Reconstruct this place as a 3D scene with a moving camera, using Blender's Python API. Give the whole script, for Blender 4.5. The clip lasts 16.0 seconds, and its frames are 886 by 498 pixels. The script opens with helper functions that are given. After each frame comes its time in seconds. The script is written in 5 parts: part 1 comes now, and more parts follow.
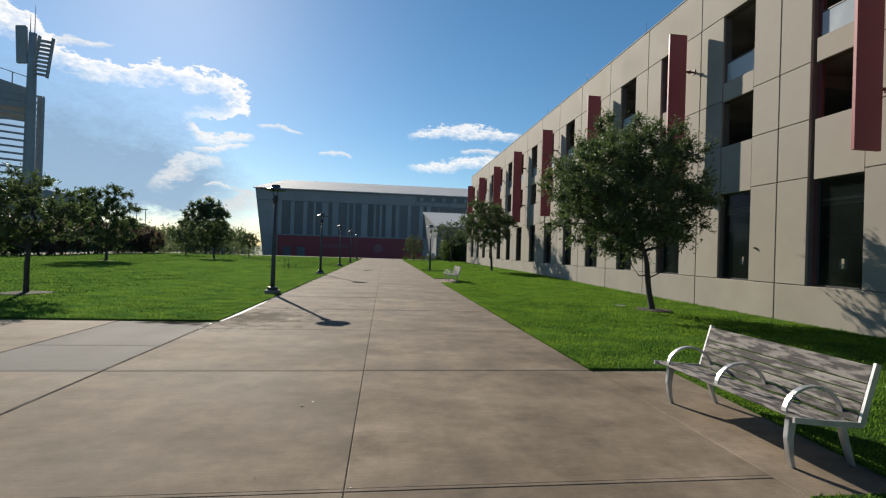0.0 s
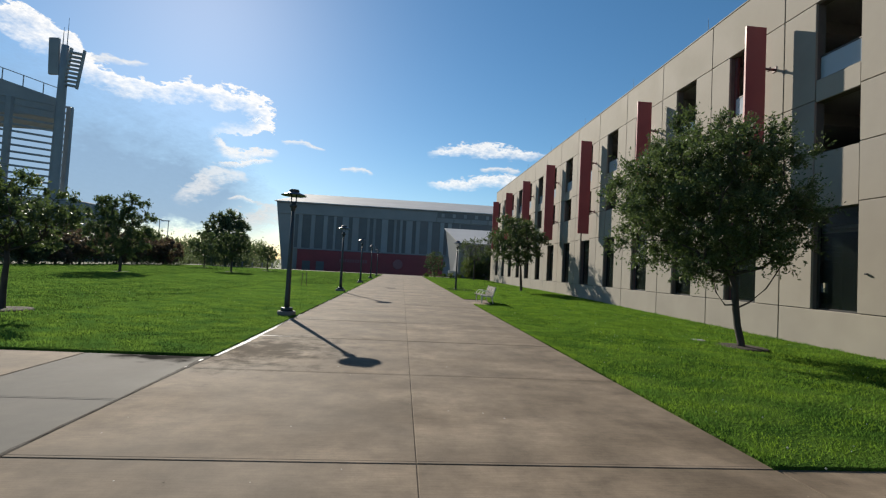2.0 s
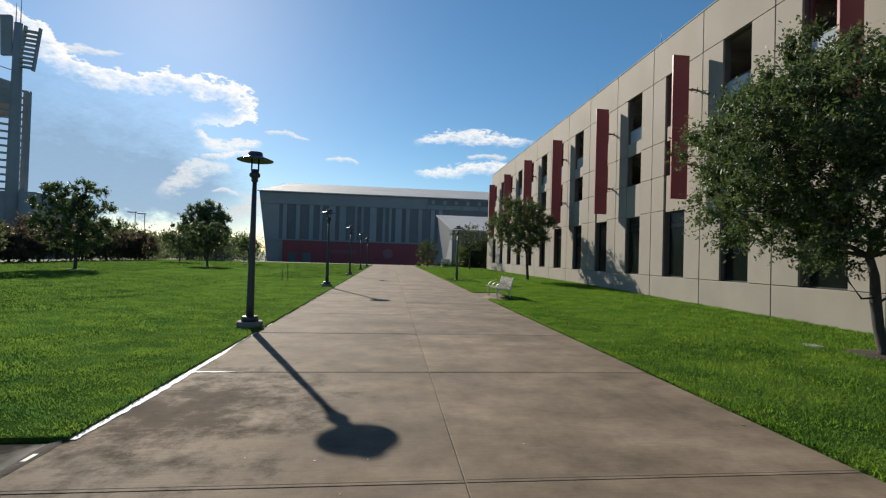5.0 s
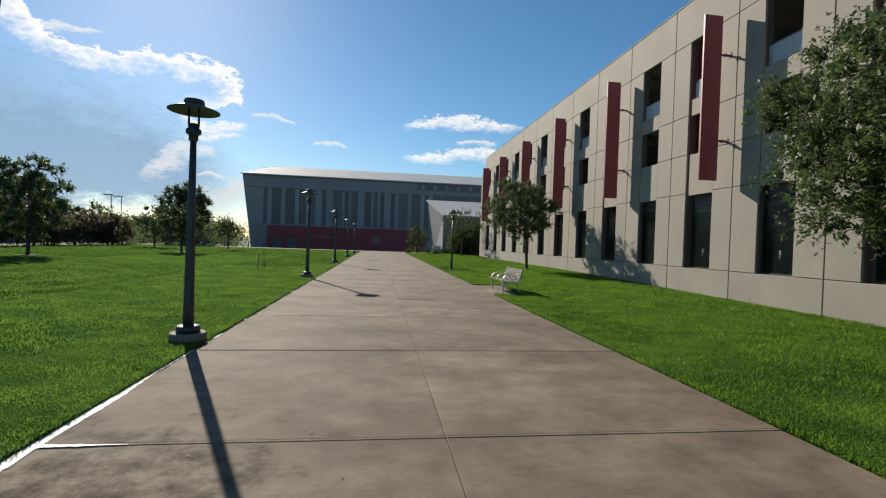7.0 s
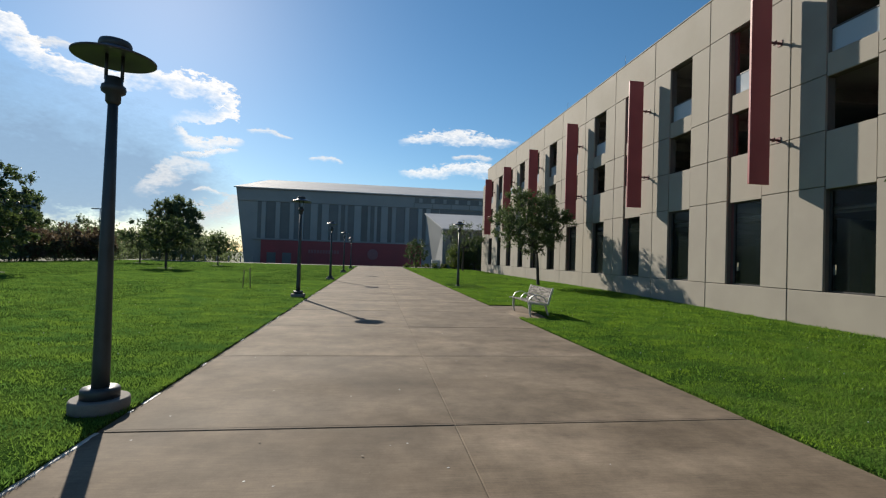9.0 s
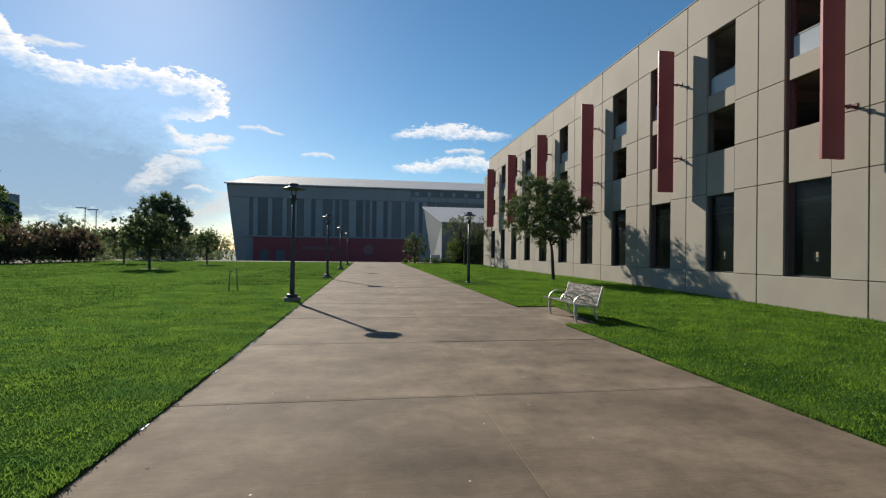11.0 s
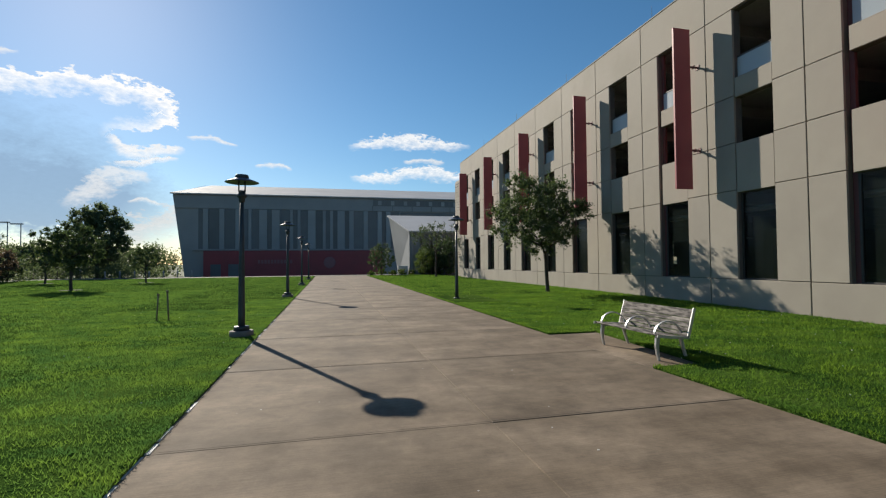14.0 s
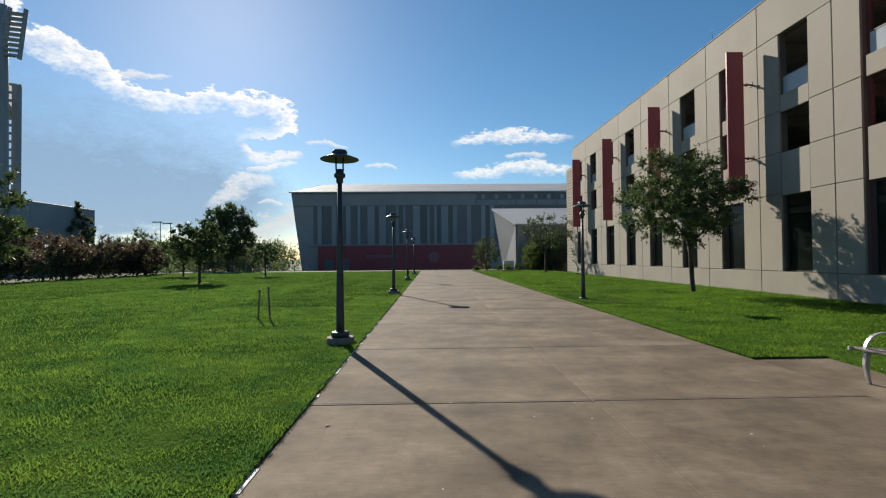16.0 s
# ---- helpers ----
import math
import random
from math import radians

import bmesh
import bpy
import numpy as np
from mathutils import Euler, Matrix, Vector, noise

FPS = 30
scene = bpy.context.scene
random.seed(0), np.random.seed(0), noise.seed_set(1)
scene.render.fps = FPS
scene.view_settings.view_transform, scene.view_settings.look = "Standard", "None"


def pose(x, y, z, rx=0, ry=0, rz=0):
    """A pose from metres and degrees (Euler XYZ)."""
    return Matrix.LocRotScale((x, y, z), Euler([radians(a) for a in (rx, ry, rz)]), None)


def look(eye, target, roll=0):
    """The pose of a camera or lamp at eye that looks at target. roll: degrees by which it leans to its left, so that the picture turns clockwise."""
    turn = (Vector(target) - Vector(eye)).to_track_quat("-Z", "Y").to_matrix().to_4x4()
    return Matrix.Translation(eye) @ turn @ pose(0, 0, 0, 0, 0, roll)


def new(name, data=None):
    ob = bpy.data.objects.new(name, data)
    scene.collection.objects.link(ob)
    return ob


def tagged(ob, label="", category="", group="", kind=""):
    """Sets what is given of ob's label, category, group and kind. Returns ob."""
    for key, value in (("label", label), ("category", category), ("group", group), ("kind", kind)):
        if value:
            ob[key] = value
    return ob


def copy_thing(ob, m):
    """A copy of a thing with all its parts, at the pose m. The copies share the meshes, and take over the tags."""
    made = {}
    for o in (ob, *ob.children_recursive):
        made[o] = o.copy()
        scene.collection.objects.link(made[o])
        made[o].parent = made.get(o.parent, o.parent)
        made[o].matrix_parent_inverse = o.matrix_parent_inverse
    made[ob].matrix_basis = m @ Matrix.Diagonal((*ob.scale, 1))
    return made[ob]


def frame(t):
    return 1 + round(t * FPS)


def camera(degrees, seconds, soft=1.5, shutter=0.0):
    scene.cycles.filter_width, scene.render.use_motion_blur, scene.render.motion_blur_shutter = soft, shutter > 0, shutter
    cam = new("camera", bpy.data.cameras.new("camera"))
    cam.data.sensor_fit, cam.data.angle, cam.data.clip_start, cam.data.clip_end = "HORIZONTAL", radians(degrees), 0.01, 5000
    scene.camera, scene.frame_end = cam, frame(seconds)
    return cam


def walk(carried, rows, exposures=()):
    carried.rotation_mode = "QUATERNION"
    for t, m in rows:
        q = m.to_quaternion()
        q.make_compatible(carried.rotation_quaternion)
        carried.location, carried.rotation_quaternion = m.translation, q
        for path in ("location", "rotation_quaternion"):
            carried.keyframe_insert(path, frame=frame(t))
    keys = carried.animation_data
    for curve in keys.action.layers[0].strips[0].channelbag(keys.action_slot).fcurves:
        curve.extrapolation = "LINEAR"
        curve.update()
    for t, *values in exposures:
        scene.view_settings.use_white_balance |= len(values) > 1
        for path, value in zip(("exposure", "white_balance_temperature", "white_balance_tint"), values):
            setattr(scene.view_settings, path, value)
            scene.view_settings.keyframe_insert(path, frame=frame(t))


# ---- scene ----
cam = camera(86.9, 16.0, soft=1.2)
PATH = [
    (0, (-0.021, -0.169, 1.66), (0.229, 1.815, 1.669), 1.8),
    (0.5, (-0.112, 0.454, 1.642), (0.122, 2.441, 1.658), 2.1),
    (1, (-0.213, 1.029, 1.648), (-0.012, 3.019, 1.682), 2.5),
    (1.5, (-0.35, 1.682, 1.649), (-0.171, 3.673, 1.709), 2.8),
    (2, (-0.458, 2.266, 1.665), (-0.287, 4.257, 1.744), 3.0),
    (2.5, (-0.488, 2.88, 1.696), (-0.315, 4.87, 1.781), 3.3),
    (3, (-0.581, 3.513, 1.681), (-0.396, 5.503, 1.769), 3.4),
    (3.5, (-0.573, 4.187, 1.697), (-0.38, 6.176, 1.779), 2.9),
    (4, (-0.682, 4.818, 1.64), (-0.482, 6.807, 1.705), 2.2),
    (6.5, (-0.877, 8.08, 1.643), (-0.629, 10.064, 1.627), 1.5),
    (7, (-0.873, 8.737, 1.673), (-0.6, 10.719, 1.647), 2.0),
    (7.5, (-0.999, 9.399, 1.636), (-0.707, 11.378, 1.617), 2.6),
    (8, (-0.955, 10.031, 1.625), (-0.671, 12.011, 1.624), 2.7),
    (8.5, (-1.031, 10.717, 1.637), (-0.743, 12.696, 1.657), 2.5),
    (9, (-1.086, 11.299, 1.658), (-0.798, 13.278, 1.694), 1.8),
    (11.5, (-1.521, 14.515, 1.643), (-1.19, 16.487, 1.649), 0.2),
    (12, (-1.546, 15.162, 1.667), (-1.148, 17.122, 1.675), 0.1),
    (12.5, (-1.597, 15.809, 1.673), (-1.081, 17.741, 1.704), -0.0),
    (13, (-1.655, 16.458, 1.706), (-1.077, 18.372, 1.757), -0.2),
    (13.5, (-1.778, 17.018, 1.702), (-1.242, 18.944, 1.76), -0.3),
    (14, (-1.909, 17.624, 1.681), (-1.432, 19.565, 1.737), -0.5),
    (14.5, (-2.01, 18.294, 1.662), (-1.601, 20.25, 1.717), -0.8),
    (15, (-2.055, 18.903, 1.64), (-1.727, 20.875, 1.695), -1.2),
    (15.5, (-2.063, 19.553, 1.662), (-1.818, 21.537, 1.715), -0.8),
    (16, (-2.084, 20.171, 1.648), (-2.035, 22.17, 1.686), -0.5),
]
walk(cam, [(t, look(eye, target, roll)) for t, eye, target, roll in PATH])

# ---- world, sun, exposure ----
SUN_AZ, SUN_EL = radians(-23.7), radians(28.1)
SUN_WAY = Vector((math.sin(SUN_AZ) * math.cos(SUN_EL), math.cos(SUN_AZ) * math.cos(SUN_EL), math.sin(SUN_EL)))
world = bpy.data.worlds.new("sky")
scene.world = world
world.use_nodes = True
sky = world.node_tree.nodes.new("ShaderNodeTexSky")
sky.sky_type, sky.sun_disc = "NISHITA", False
sky.sun_elevation, sky.sun_rotation = SUN_EL, SUN_AZ
sky.air_density, sky.dust_density, sky.ozone_density = 1.0, 0.18, 3.5
vivid = world.node_tree.nodes.new("ShaderNodeHueSaturation")
vivid.inputs["Hue"].default_value, vivid.inputs["Saturation"].default_value, vivid.inputs["Value"].default_value = 0.493, 1.18, 1.05
world.node_tree.links.new(sky.outputs[0], vivid.inputs["Color"])
world.node_tree.links.new(vivid.outputs[0], world.node_tree.nodes["Background"].inputs[0])
world.node_tree.nodes["Background"].inputs[1].default_value = 0.072
sun = new("sun", bpy.data.lights.new("sun", "SUN"))
sun.data.energy, sun.data.angle, sun.data.color = 5.0, radians(0.55), (1.0, 0.91, 0.77)
sun.matrix_world = look(SUN_WAY * 50, (0, 0, 0))
scene.view_settings.exposure = 0.4


# ---- materials ----
def mat(name, a, b, scale=3.0, rough=0.7, metal=0.0, fine=40.0, fine_amount=0.25, bump=0.2, stretch=(1, 1, 1),
        spread=0.0, island=0.0, glow=0.0, spec=0.5, depth=0.02, ramp=(0.3, 0.7)):
    """Two-scale noise colour between a and b, with fine grain, bump and piece-to-piece spread."""
    m = bpy.data.materials.new(name)
    m.use_nodes = True
    n, l = m.node_tree.nodes, m.node_tree.links
    p = n["Principled BSDF"]
    p.inputs["Metallic"].default_value = metal
    p.inputs["Specular IOR Level"].default_value = spec
    tc, mp = n.new("ShaderNodeTexCoord"), n.new("ShaderNodeMapping")
    mp.inputs["Scale"].default_value = stretch
    info = n.new("ShaderNodeObjectInfo")
    l.new(tc.outputs["Object"], mp.inputs[0])
    l.new(info.outputs["Random"], mp.inputs["Location"])
    big, small = n.new("ShaderNodeTexNoise"), n.new("ShaderNodeTexNoise")
    big.inputs["Scale"].default_value, big.inputs["Detail"].default_value = scale, 6
    small.inputs["Scale"].default_value, small.inputs["Detail"].default_value = fine, 3
    l.new(mp.outputs[0], big.inputs[0])
    l.new(tc.outputs["Object"], small.inputs[0])
    cr = n.new("ShaderNodeValToRGB")
    cr.color_ramp.elements[0].position, cr.color_ramp.elements[1].position = ramp
    cr.color_ramp.elements[0].color, cr.color_ramp.elements[1].color = (*a, 1), (*b, 1)
    l.new(big.outputs[0], cr.inputs[0])
    hsv = n.new("ShaderNodeHueSaturation")
    l.new(cr.outputs[0], hsv.inputs["Color"])
    val = n.new("ShaderNodeMath")
    val.operation = "MULTIPLY_ADD"
    val.inputs[1].default_value, val.inputs[2].default_value = fine_amount * 2, 1 - fine_amount
    l.new(small.outputs[0], val.inputs[0])
    top = val
    if spread or island:
        add = n.new("ShaderNodeMath")
        add.operation = "MULTIPLY_ADD"
        amount = spread or island
        add.inputs[1].default_value = amount * 2
        if spread:
            l.new(info.outputs["Random"], add.inputs[0])
        else:
            geo = n.new("ShaderNodeNewGeometry")
            l.new(geo.outputs["Random Per Island"], add.inputs[0])
        add.inputs[2].default_value = 1 - amount
        top = n.new("ShaderNodeMath")
        top.operation = "MULTIPLY"
        l.new(val.outputs[0], top.inputs[0])
        l.new(add.outputs[0], top.inputs[1])
    l.new(top.outputs[0], hsv.inputs["Value"])
    l.new(hsv.outputs[0], p.inputs["Base Color"])
    ro = n.new("ShaderNodeMath")
    ro.operation = "MULTIPLY_ADD"
    ro.inputs[1].default_value, ro.inputs[2].default_value = 0.3, rough - 0.15
    l.new(big.outputs[0], ro.inputs[0])
    l.new(ro.outputs[0], p.inputs["Roughness"])
    if bump:
        bp = n.new("ShaderNodeBump")
        bp.inputs["Strength"].default_value, bp.inputs["Distance"].default_value = bump, depth
        l.new(small.outputs[0], bp.inputs["Height"])
        l.new(bp.outputs[0], p.inputs["Normal"])
    if glow:
        p.inputs["Emission Strength"].default_value = glow
        l.new(hsv.outputs[0], p.inputs["Emission Color"])
    return m


def leaf_mat(name, a, b, through_colour, share=0.4, rough=0.55, island=0.45, scale=1.1, fine=9, spec=0.12, ramp=(0.3, 0.7)):
    """Leaf or grass blade: a glossy-diffuse face with light coming through."""
    m = mat(name, a, b, scale, rough, fine=fine, fine_amount=0.25, bump=0, island=island, spec=spec, ramp=ramp)
    n, l = m.node_tree.nodes, m.node_tree.links
    tr, mix = n.new("ShaderNodeBsdfTranslucent"), n.new("ShaderNodeMixShader")
    tr.inputs[0].default_value = (*through_colour, 1)
    mix.inputs[0].default_value = share
    l.new(n["Principled BSDF"].outputs[0], mix.inputs[1])
    l.new(tr.outputs[0], mix.inputs[2])
    l.new(mix.outputs[0], n["Material Output"].inputs[0])
    return m


def tufted(m, dull, fresh):
    """Let the light-through colour of grass drift between dull and fresh yellow-green tufts."""
    n, l = m.node_tree.nodes, m.node_tree.links
    geo, mp, tuft = n.new("ShaderNodeNewGeometry"), n.new("ShaderNodeMapping"), n.new("ShaderNodeTexNoise")
    mp.inputs["Rotation"].default_value = (0, 0, 0.5)
    mp.inputs["Scale"].default_value = (1.0, 2.2, 1.0)
    l.new(geo.outputs["Position"], mp.inputs[0])
    tuft.inputs["Scale"].default_value, tuft.inputs["Detail"].default_value, tuft.inputs["Roughness"].default_value = 0.9, 6, 0.62
    l.new(mp.outputs[0], tuft.inputs[0])
    cr = n.new("ShaderNodeValToRGB")
    cr.color_ramp.elements[0].position, cr.color_ramp.elements[0].color = 0.40, (*dull, 1)
    cr.color_ramp.elements[1].position, cr.color_ramp.elements[1].color = 0.63, (*fresh, 1)
    l.new(tuft.outputs[0], cr.inputs[0])
    through_light = next(k for k in n if k.bl_idname == "ShaderNodeBsdfTranslucent")
    l.new(cr.outputs[0], through_light.inputs[0])
    return m


def concrete_path_mat():
    """Brushed walkway concrete: pinkish grey, streaked across the walk, with dark dirt patches."""
    m = mat("walk_concrete", (0.1211, 0.0936, 0.0652), (0.2407, 0.1924, 0.1423), 0.55, 0.85, fine=55, fine_amount=0.14, bump=0.2, spec=0.25,
            spread=0.06, depth=0.004, ramp=(0.28, 0.72))
    n, l = m.node_tree.nodes, m.node_tree.links
    hsv = next(k for k in n if k.bl_idname == "ShaderNodeHueSaturation")
    geo = n.new("ShaderNodeNewGeometry")
    mp = n.new("ShaderNodeMapping")
    mp.inputs["Scale"].default_value = (0.6, 1.25, 1)
    l.new(geo.outputs["Position"], mp.inputs[0])
    streak = n.new("ShaderNodeTexNoise")
    streak.inputs["Scale"].default_value, streak.inputs["Detail"].default_value = 0.9, 5
    l.new(mp.outputs[0], streak.inputs[0])
    cr = n.new("ShaderNodeValToRGB")
    cr.color_ramp.elements[0].position, cr.color_ramp.elements[0].color = 0.30, (0.66, 0.63, 0.59, 1)
    cr.color_ramp.elements[1].position, cr.color_ramp.elements[1].color = 0.66, (1.09, 1.08, 1.07, 1)
    l.new(streak.outputs[0], cr.inputs[0])
    mul = n.new("ShaderNodeMix")
    mul.data_type, mul.blend_type = "RGBA", "MULTIPLY"
    mul.inputs[0].default_value = 1.0
    l.new(hsv.outputs[0], mul.inputs[6])
    l.new(cr.outputs[0], mul.inputs[7])
    # mottling, broom lines across the walk and one old damp stain by the turf corner
    mott, broom = n.new("ShaderNodeTexNoise"), n.new("ShaderNodeTexNoise")
    mott.inputs["Scale"].default_value, mott.inputs["Detail"].default_value, mott.inputs["Roughness"].default_value = 2.2, 9, 0.72
    l.new(geo.outputs["Position"], mott.inputs[0])
    mp2 = n.new("ShaderNodeMapping")
    mp2.inputs["Scale"].default_value = (1.2, 34, 1)
    l.new(geo.outputs["Position"], mp2.inputs[0])
    broom.inputs["Scale"].default_value, broom.inputs["Detail"].default_value = 2.5, 4
    l.new(mp2.outputs[0], broom.inputs[0])
    squash = n.new("ShaderNodeMapping")
    squash.inputs["Scale"].default_value = (0.75, 0.62, 0)
    l.new(geo.outputs["Position"], squash.inputs[0])
    sub = n.new("ShaderNodeVectorMath")
    sub.operation = "DISTANCE"
    sub.inputs[1].default_value = (-2.95 * 0.75, 11.2 * 0.62, 0.0)
    l.new(squash.outputs[0], sub.inputs[0])

    def scaled(source, lo, hi, a, b):
        k = n.new("ShaderNodeMapRange")
        k.inputs[1].default_value, k.inputs[2].default_value, k.inputs[3].default_value, k.inputs[4].default_value = lo, hi, a, b
        l.new(source, k.inputs[0])
        return k.outputs[0]

    def times(a, b, kind="MULTIPLY"):
        k = n.new("ShaderNodeMath")
        k.operation = kind
        l.new(a, k.inputs[0])
        l.new(b, k.inputs[1])
        return k.outputs[0]

    spot = times(sub.outputs["Value"], scaled(mott.outputs[0], 0.3, 0.7, -0.9, 0.9), "ADD")
    tone = times(times(scaled(mott.outputs[0], 0.3, 0.7, 0.64, 1.3), scaled(broom.outputs[0], 0.3, 0.7, 0.86, 1.12)), scaled(spot, 0.3, 1.15, 0.48, 1.0))
    mul2 = n.new("ShaderNodeMix")
    mul2.data_type, mul2.blend_type = "RGBA", "MULTIPLY"
    mul2.inputs[0].default_value = 1.0
    l.new(mul.outputs[2], mul2.inputs[6])
    l.new(tone, mul2.inputs[7])
    l.new(mul2.outputs[2], n["Principled BSDF"].inputs["Base Color"])
    l.new(scaled(spot, 0.3, 1.15, 0.06, 0.25), n["Principled BSDF"].inputs["Specular IOR Level"])
    return m


def soiled(m, centre, size, low):
    """Lay one ragged patch of dull black dirt, of the given half sizes, on a material."""
    n, l = m.node_tree.nodes, m.node_tree.links
    p = n["Principled BSDF"]
    geo, mp, far, tear = n.new("ShaderNodeNewGeometry"), n.new("ShaderNodeMapping"), n.new("ShaderNodeVectorMath"), n.new("ShaderNodeTexNoise")
    mp.inputs["Scale"].default_value = (1 / size[0], 1 / size[1], 0)
    l.new(geo.outputs["Position"], mp.inputs[0])
    far.operation = "DISTANCE"
    far.inputs[1].default_value = (centre[0] / size[0], centre[1] / size[1], 0)
    l.new(mp.outputs[0], far.inputs[0])
    tear.inputs["Scale"].default_value, tear.inputs["Detail"].default_value = 3.0, 8
    l.new(geo.outputs["Position"], tear.inputs[0])
    add = n.new("ShaderNodeMath")
    add.operation = "MULTIPLY_ADD"
    add.inputs[1].default_value = 3.2
    l.new(tear.outputs[0], add.inputs[0])
    l.new(far.outputs["Value"], add.inputs[2])
    mix = n.new("ShaderNodeMix")
    mix.data_type, mix.blend_type = "RGBA", "MULTIPLY"
    mix.inputs[0].default_value = 1.0
    for lo, hi, goal in ((low, 1.0, mix.inputs[7]), (0.0, p.inputs["Specular IOR Level"].default_value, p.inputs["Specular IOR Level"])):
        k = n.new("ShaderNodeMapRange")
        k.inputs[1].default_value, k.inputs[2].default_value, k.inputs[3].default_value, k.inputs[4].default_value = 1.9, 2.7, lo, hi
        l.new(add.outputs[0], k.inputs[0])
        l.new(k.outputs[0], goal)
    l.new(p.inputs["Base Color"].links[0].from_socket, mix.inputs[6])
    l.new(mix.outputs[2], p.inputs["Base Color"])
    return m


def glass_mat(name, colour, rough=0.05, alpha=0.35):
    m = mat(name, colour, colour, 2, rough + 0.1, fine_amount=0.05, bump=0, spec=0.4)
    m.node_tree.nodes["Principled BSDF"].inputs["Alpha"].default_value = alpha
    return m


def cloud_mat(name, bright, sharp, seed, colour, thick, torn, foot):
    """Glowing vapour: u runs along the bank, v across it; the edge is torn by noise."""
    m = bpy.data.materials.new(name)
    m.use_nodes = True
    n, l = m.node_tree.nodes, m.node_tree.links
    n.remove(n["Principled BSDF"])
    tc = n.new("ShaderNodeTexCoord")
    sep = n.new("ShaderNodeSeparateXYZ")
    l.new(tc.outputs["UV"], sep.inputs[0])
    noise_a = n.new("ShaderNodeTexNoise")
    noise_a.inputs["Scale"].default_value, noise_a.inputs["Detail"].default_value = 0.011, 9
    noise_a.inputs["Roughness"].default_value = 0.6
    mp = n.new("ShaderNodeMapping")
    mp.inputs["Location"].default_value = (seed * 37.0, seed * 11.0, 0)
    mp.inputs["Scale"].default_value = (0.9, 0.9, 1.8)
    l.new(tc.outputs["Object"], mp.inputs[0])
    l.new(mp.outputs[0], noise_a.inputs[0])

    def op(kind, a, b=None, c=None, clamp=False):
        k = n.new("ShaderNodeMath")
        k.operation, k.use_clamp = kind, clamp
        for i, v in enumerate((a, b, c)):
            if v is None:
                continue
            if isinstance(v, (int, float)):
                k.inputs[i].default_value = v
            else:
                l.new(v, k.inputs[i])
        return k.outputs[0]

    billow = n.new("ShaderNodeTexNoise")
    billow.inputs["Scale"].default_value, billow.inputs["Detail"].default_value, billow.inputs["Roughness"].default_value = 0.045, 6, 0.62
    l.new(mp.outputs[0], billow.inputs[0])
    ragged = op("MULTIPLY_ADD", billow.outputs[0], torn * 0.45, -torn * 0.225)
    shift = op("ADD", op("MULTIPLY_ADD", noise_a.outputs[0], torn, -torn / 2), ragged)
    v = op("ADD", sep.outputs[1], shift)
    upper = op("MULTIPLY", op("SUBTRACT", 0.86, v), sharp, clamp=True)
    lower = op("MULTIPLY", op("SUBTRACT", v, 0.08), foot, clamp=True)
    ends = op("MULTIPLY", op("MULTIPLY", sep.outputs[0], 7.0, clamp=True), op("MULTIPLY", op("SUBTRACT", 1.0, sep.outputs[0]), 7.0, clamp=True))
    alpha = op("MULTIPLY", op("MULTIPLY", op("MULTIPLY", upper, lower), ends), thick)
    em, tr, mix = n.new("ShaderNodeEmission"), n.new("ShaderNodeBsdfTransparent"), n.new("ShaderNodeMixShader")
    em.inputs[0].default_value, em.inputs[1].default_value = (*colour, 1), bright
    l.new(op("MULTIPLY_ADD", billow.outputs[0], bright * 0.34 * min(1.0, torn), bright * (1 - 0.17 * min(1.0, torn))), em.inputs[1])
    l.new(alpha, mix.inputs[0])
    l.new(tr.outputs[0], mix.inputs[1])
    l.new(em.outputs[0], mix.inputs[2])
    l.new(mix.outputs[0], n["Material Output"].inputs[0])
    return m


M_WALK = concrete_path_mat()
M_SIDE = soiled(mat("grey_slab_concrete", (0.077, 0.0751, 0.0684), (0.1496, 0.1397, 0.1233), 1.1, 0.85, spec=0.2, fine=60, fine_amount=0.14, bump=0.12, spread=0.08, depth=0.004, ramp=(0.36, 0.64)), (-4.1, 10.25), (1.0, 0.45), 0.3)
M_EDGE = mat("bleached_concrete", (0.4059, 0.3911, 0.369), (0.5535, 0.5461, 0.5314), 9, 0.6, fine=90, bump=0.3, depth=0.004)
M_JOINT = mat("joint_grit", (0.0595, 0.0476, 0.035), (0.105, 0.0854, 0.0644), 7, 0.95, fine=80, bump=0.3, depth=0.004)
M_SOIL = mat("soil", (0.02, 0.015, 0.01), (0.045, 0.034, 0.023), 5, 0.95, fine=60, bump=0.6)
M_LAWN = mat("lawn_turf", (0.0288, 0.064, 0.013), (0.0703, 0.1211, 0.0223), 0.8, 0.95, ramp=(0.4, 0.6), fine=28, fine_amount=0.3, bump=0.9, depth=0.05, spec=0.0)
M_BLADE = tufted(leaf_mat("grass_blade", (0.0251, 0.0631, 0.0166), (0.1022, 0.1669, 0.0371), (0.175, 0.29, 0.042), 0.45, 0.9, 0.16, 0.8, 5, 0.0, (0.42, 0.58)), (0.1, 0.22, 0.052), (0.24, 0.395, 0.055))
# yellower copy of grass_blade: stronger light on the garage side put into its colour
M_BLADE_LIT = tufted(leaf_mat("lit_grass_blade", (0.031, 0.0705, 0.0137), (0.0922, 0.1562, 0.0256), (0.20, 0.33, 0.035), 0.45, 0.9, 0.16, 0.8, 5, 0.0, (0.42, 0.58)), (0.112, 0.24, 0.04), (0.245, 0.41, 0.042))
M_GROUND = mat("far_ground", (0.05, 0.075, 0.025), (0.09, 0.10, 0.05), 0.05, 0.95, fine=2, fine_amount=0.3, bump=0)
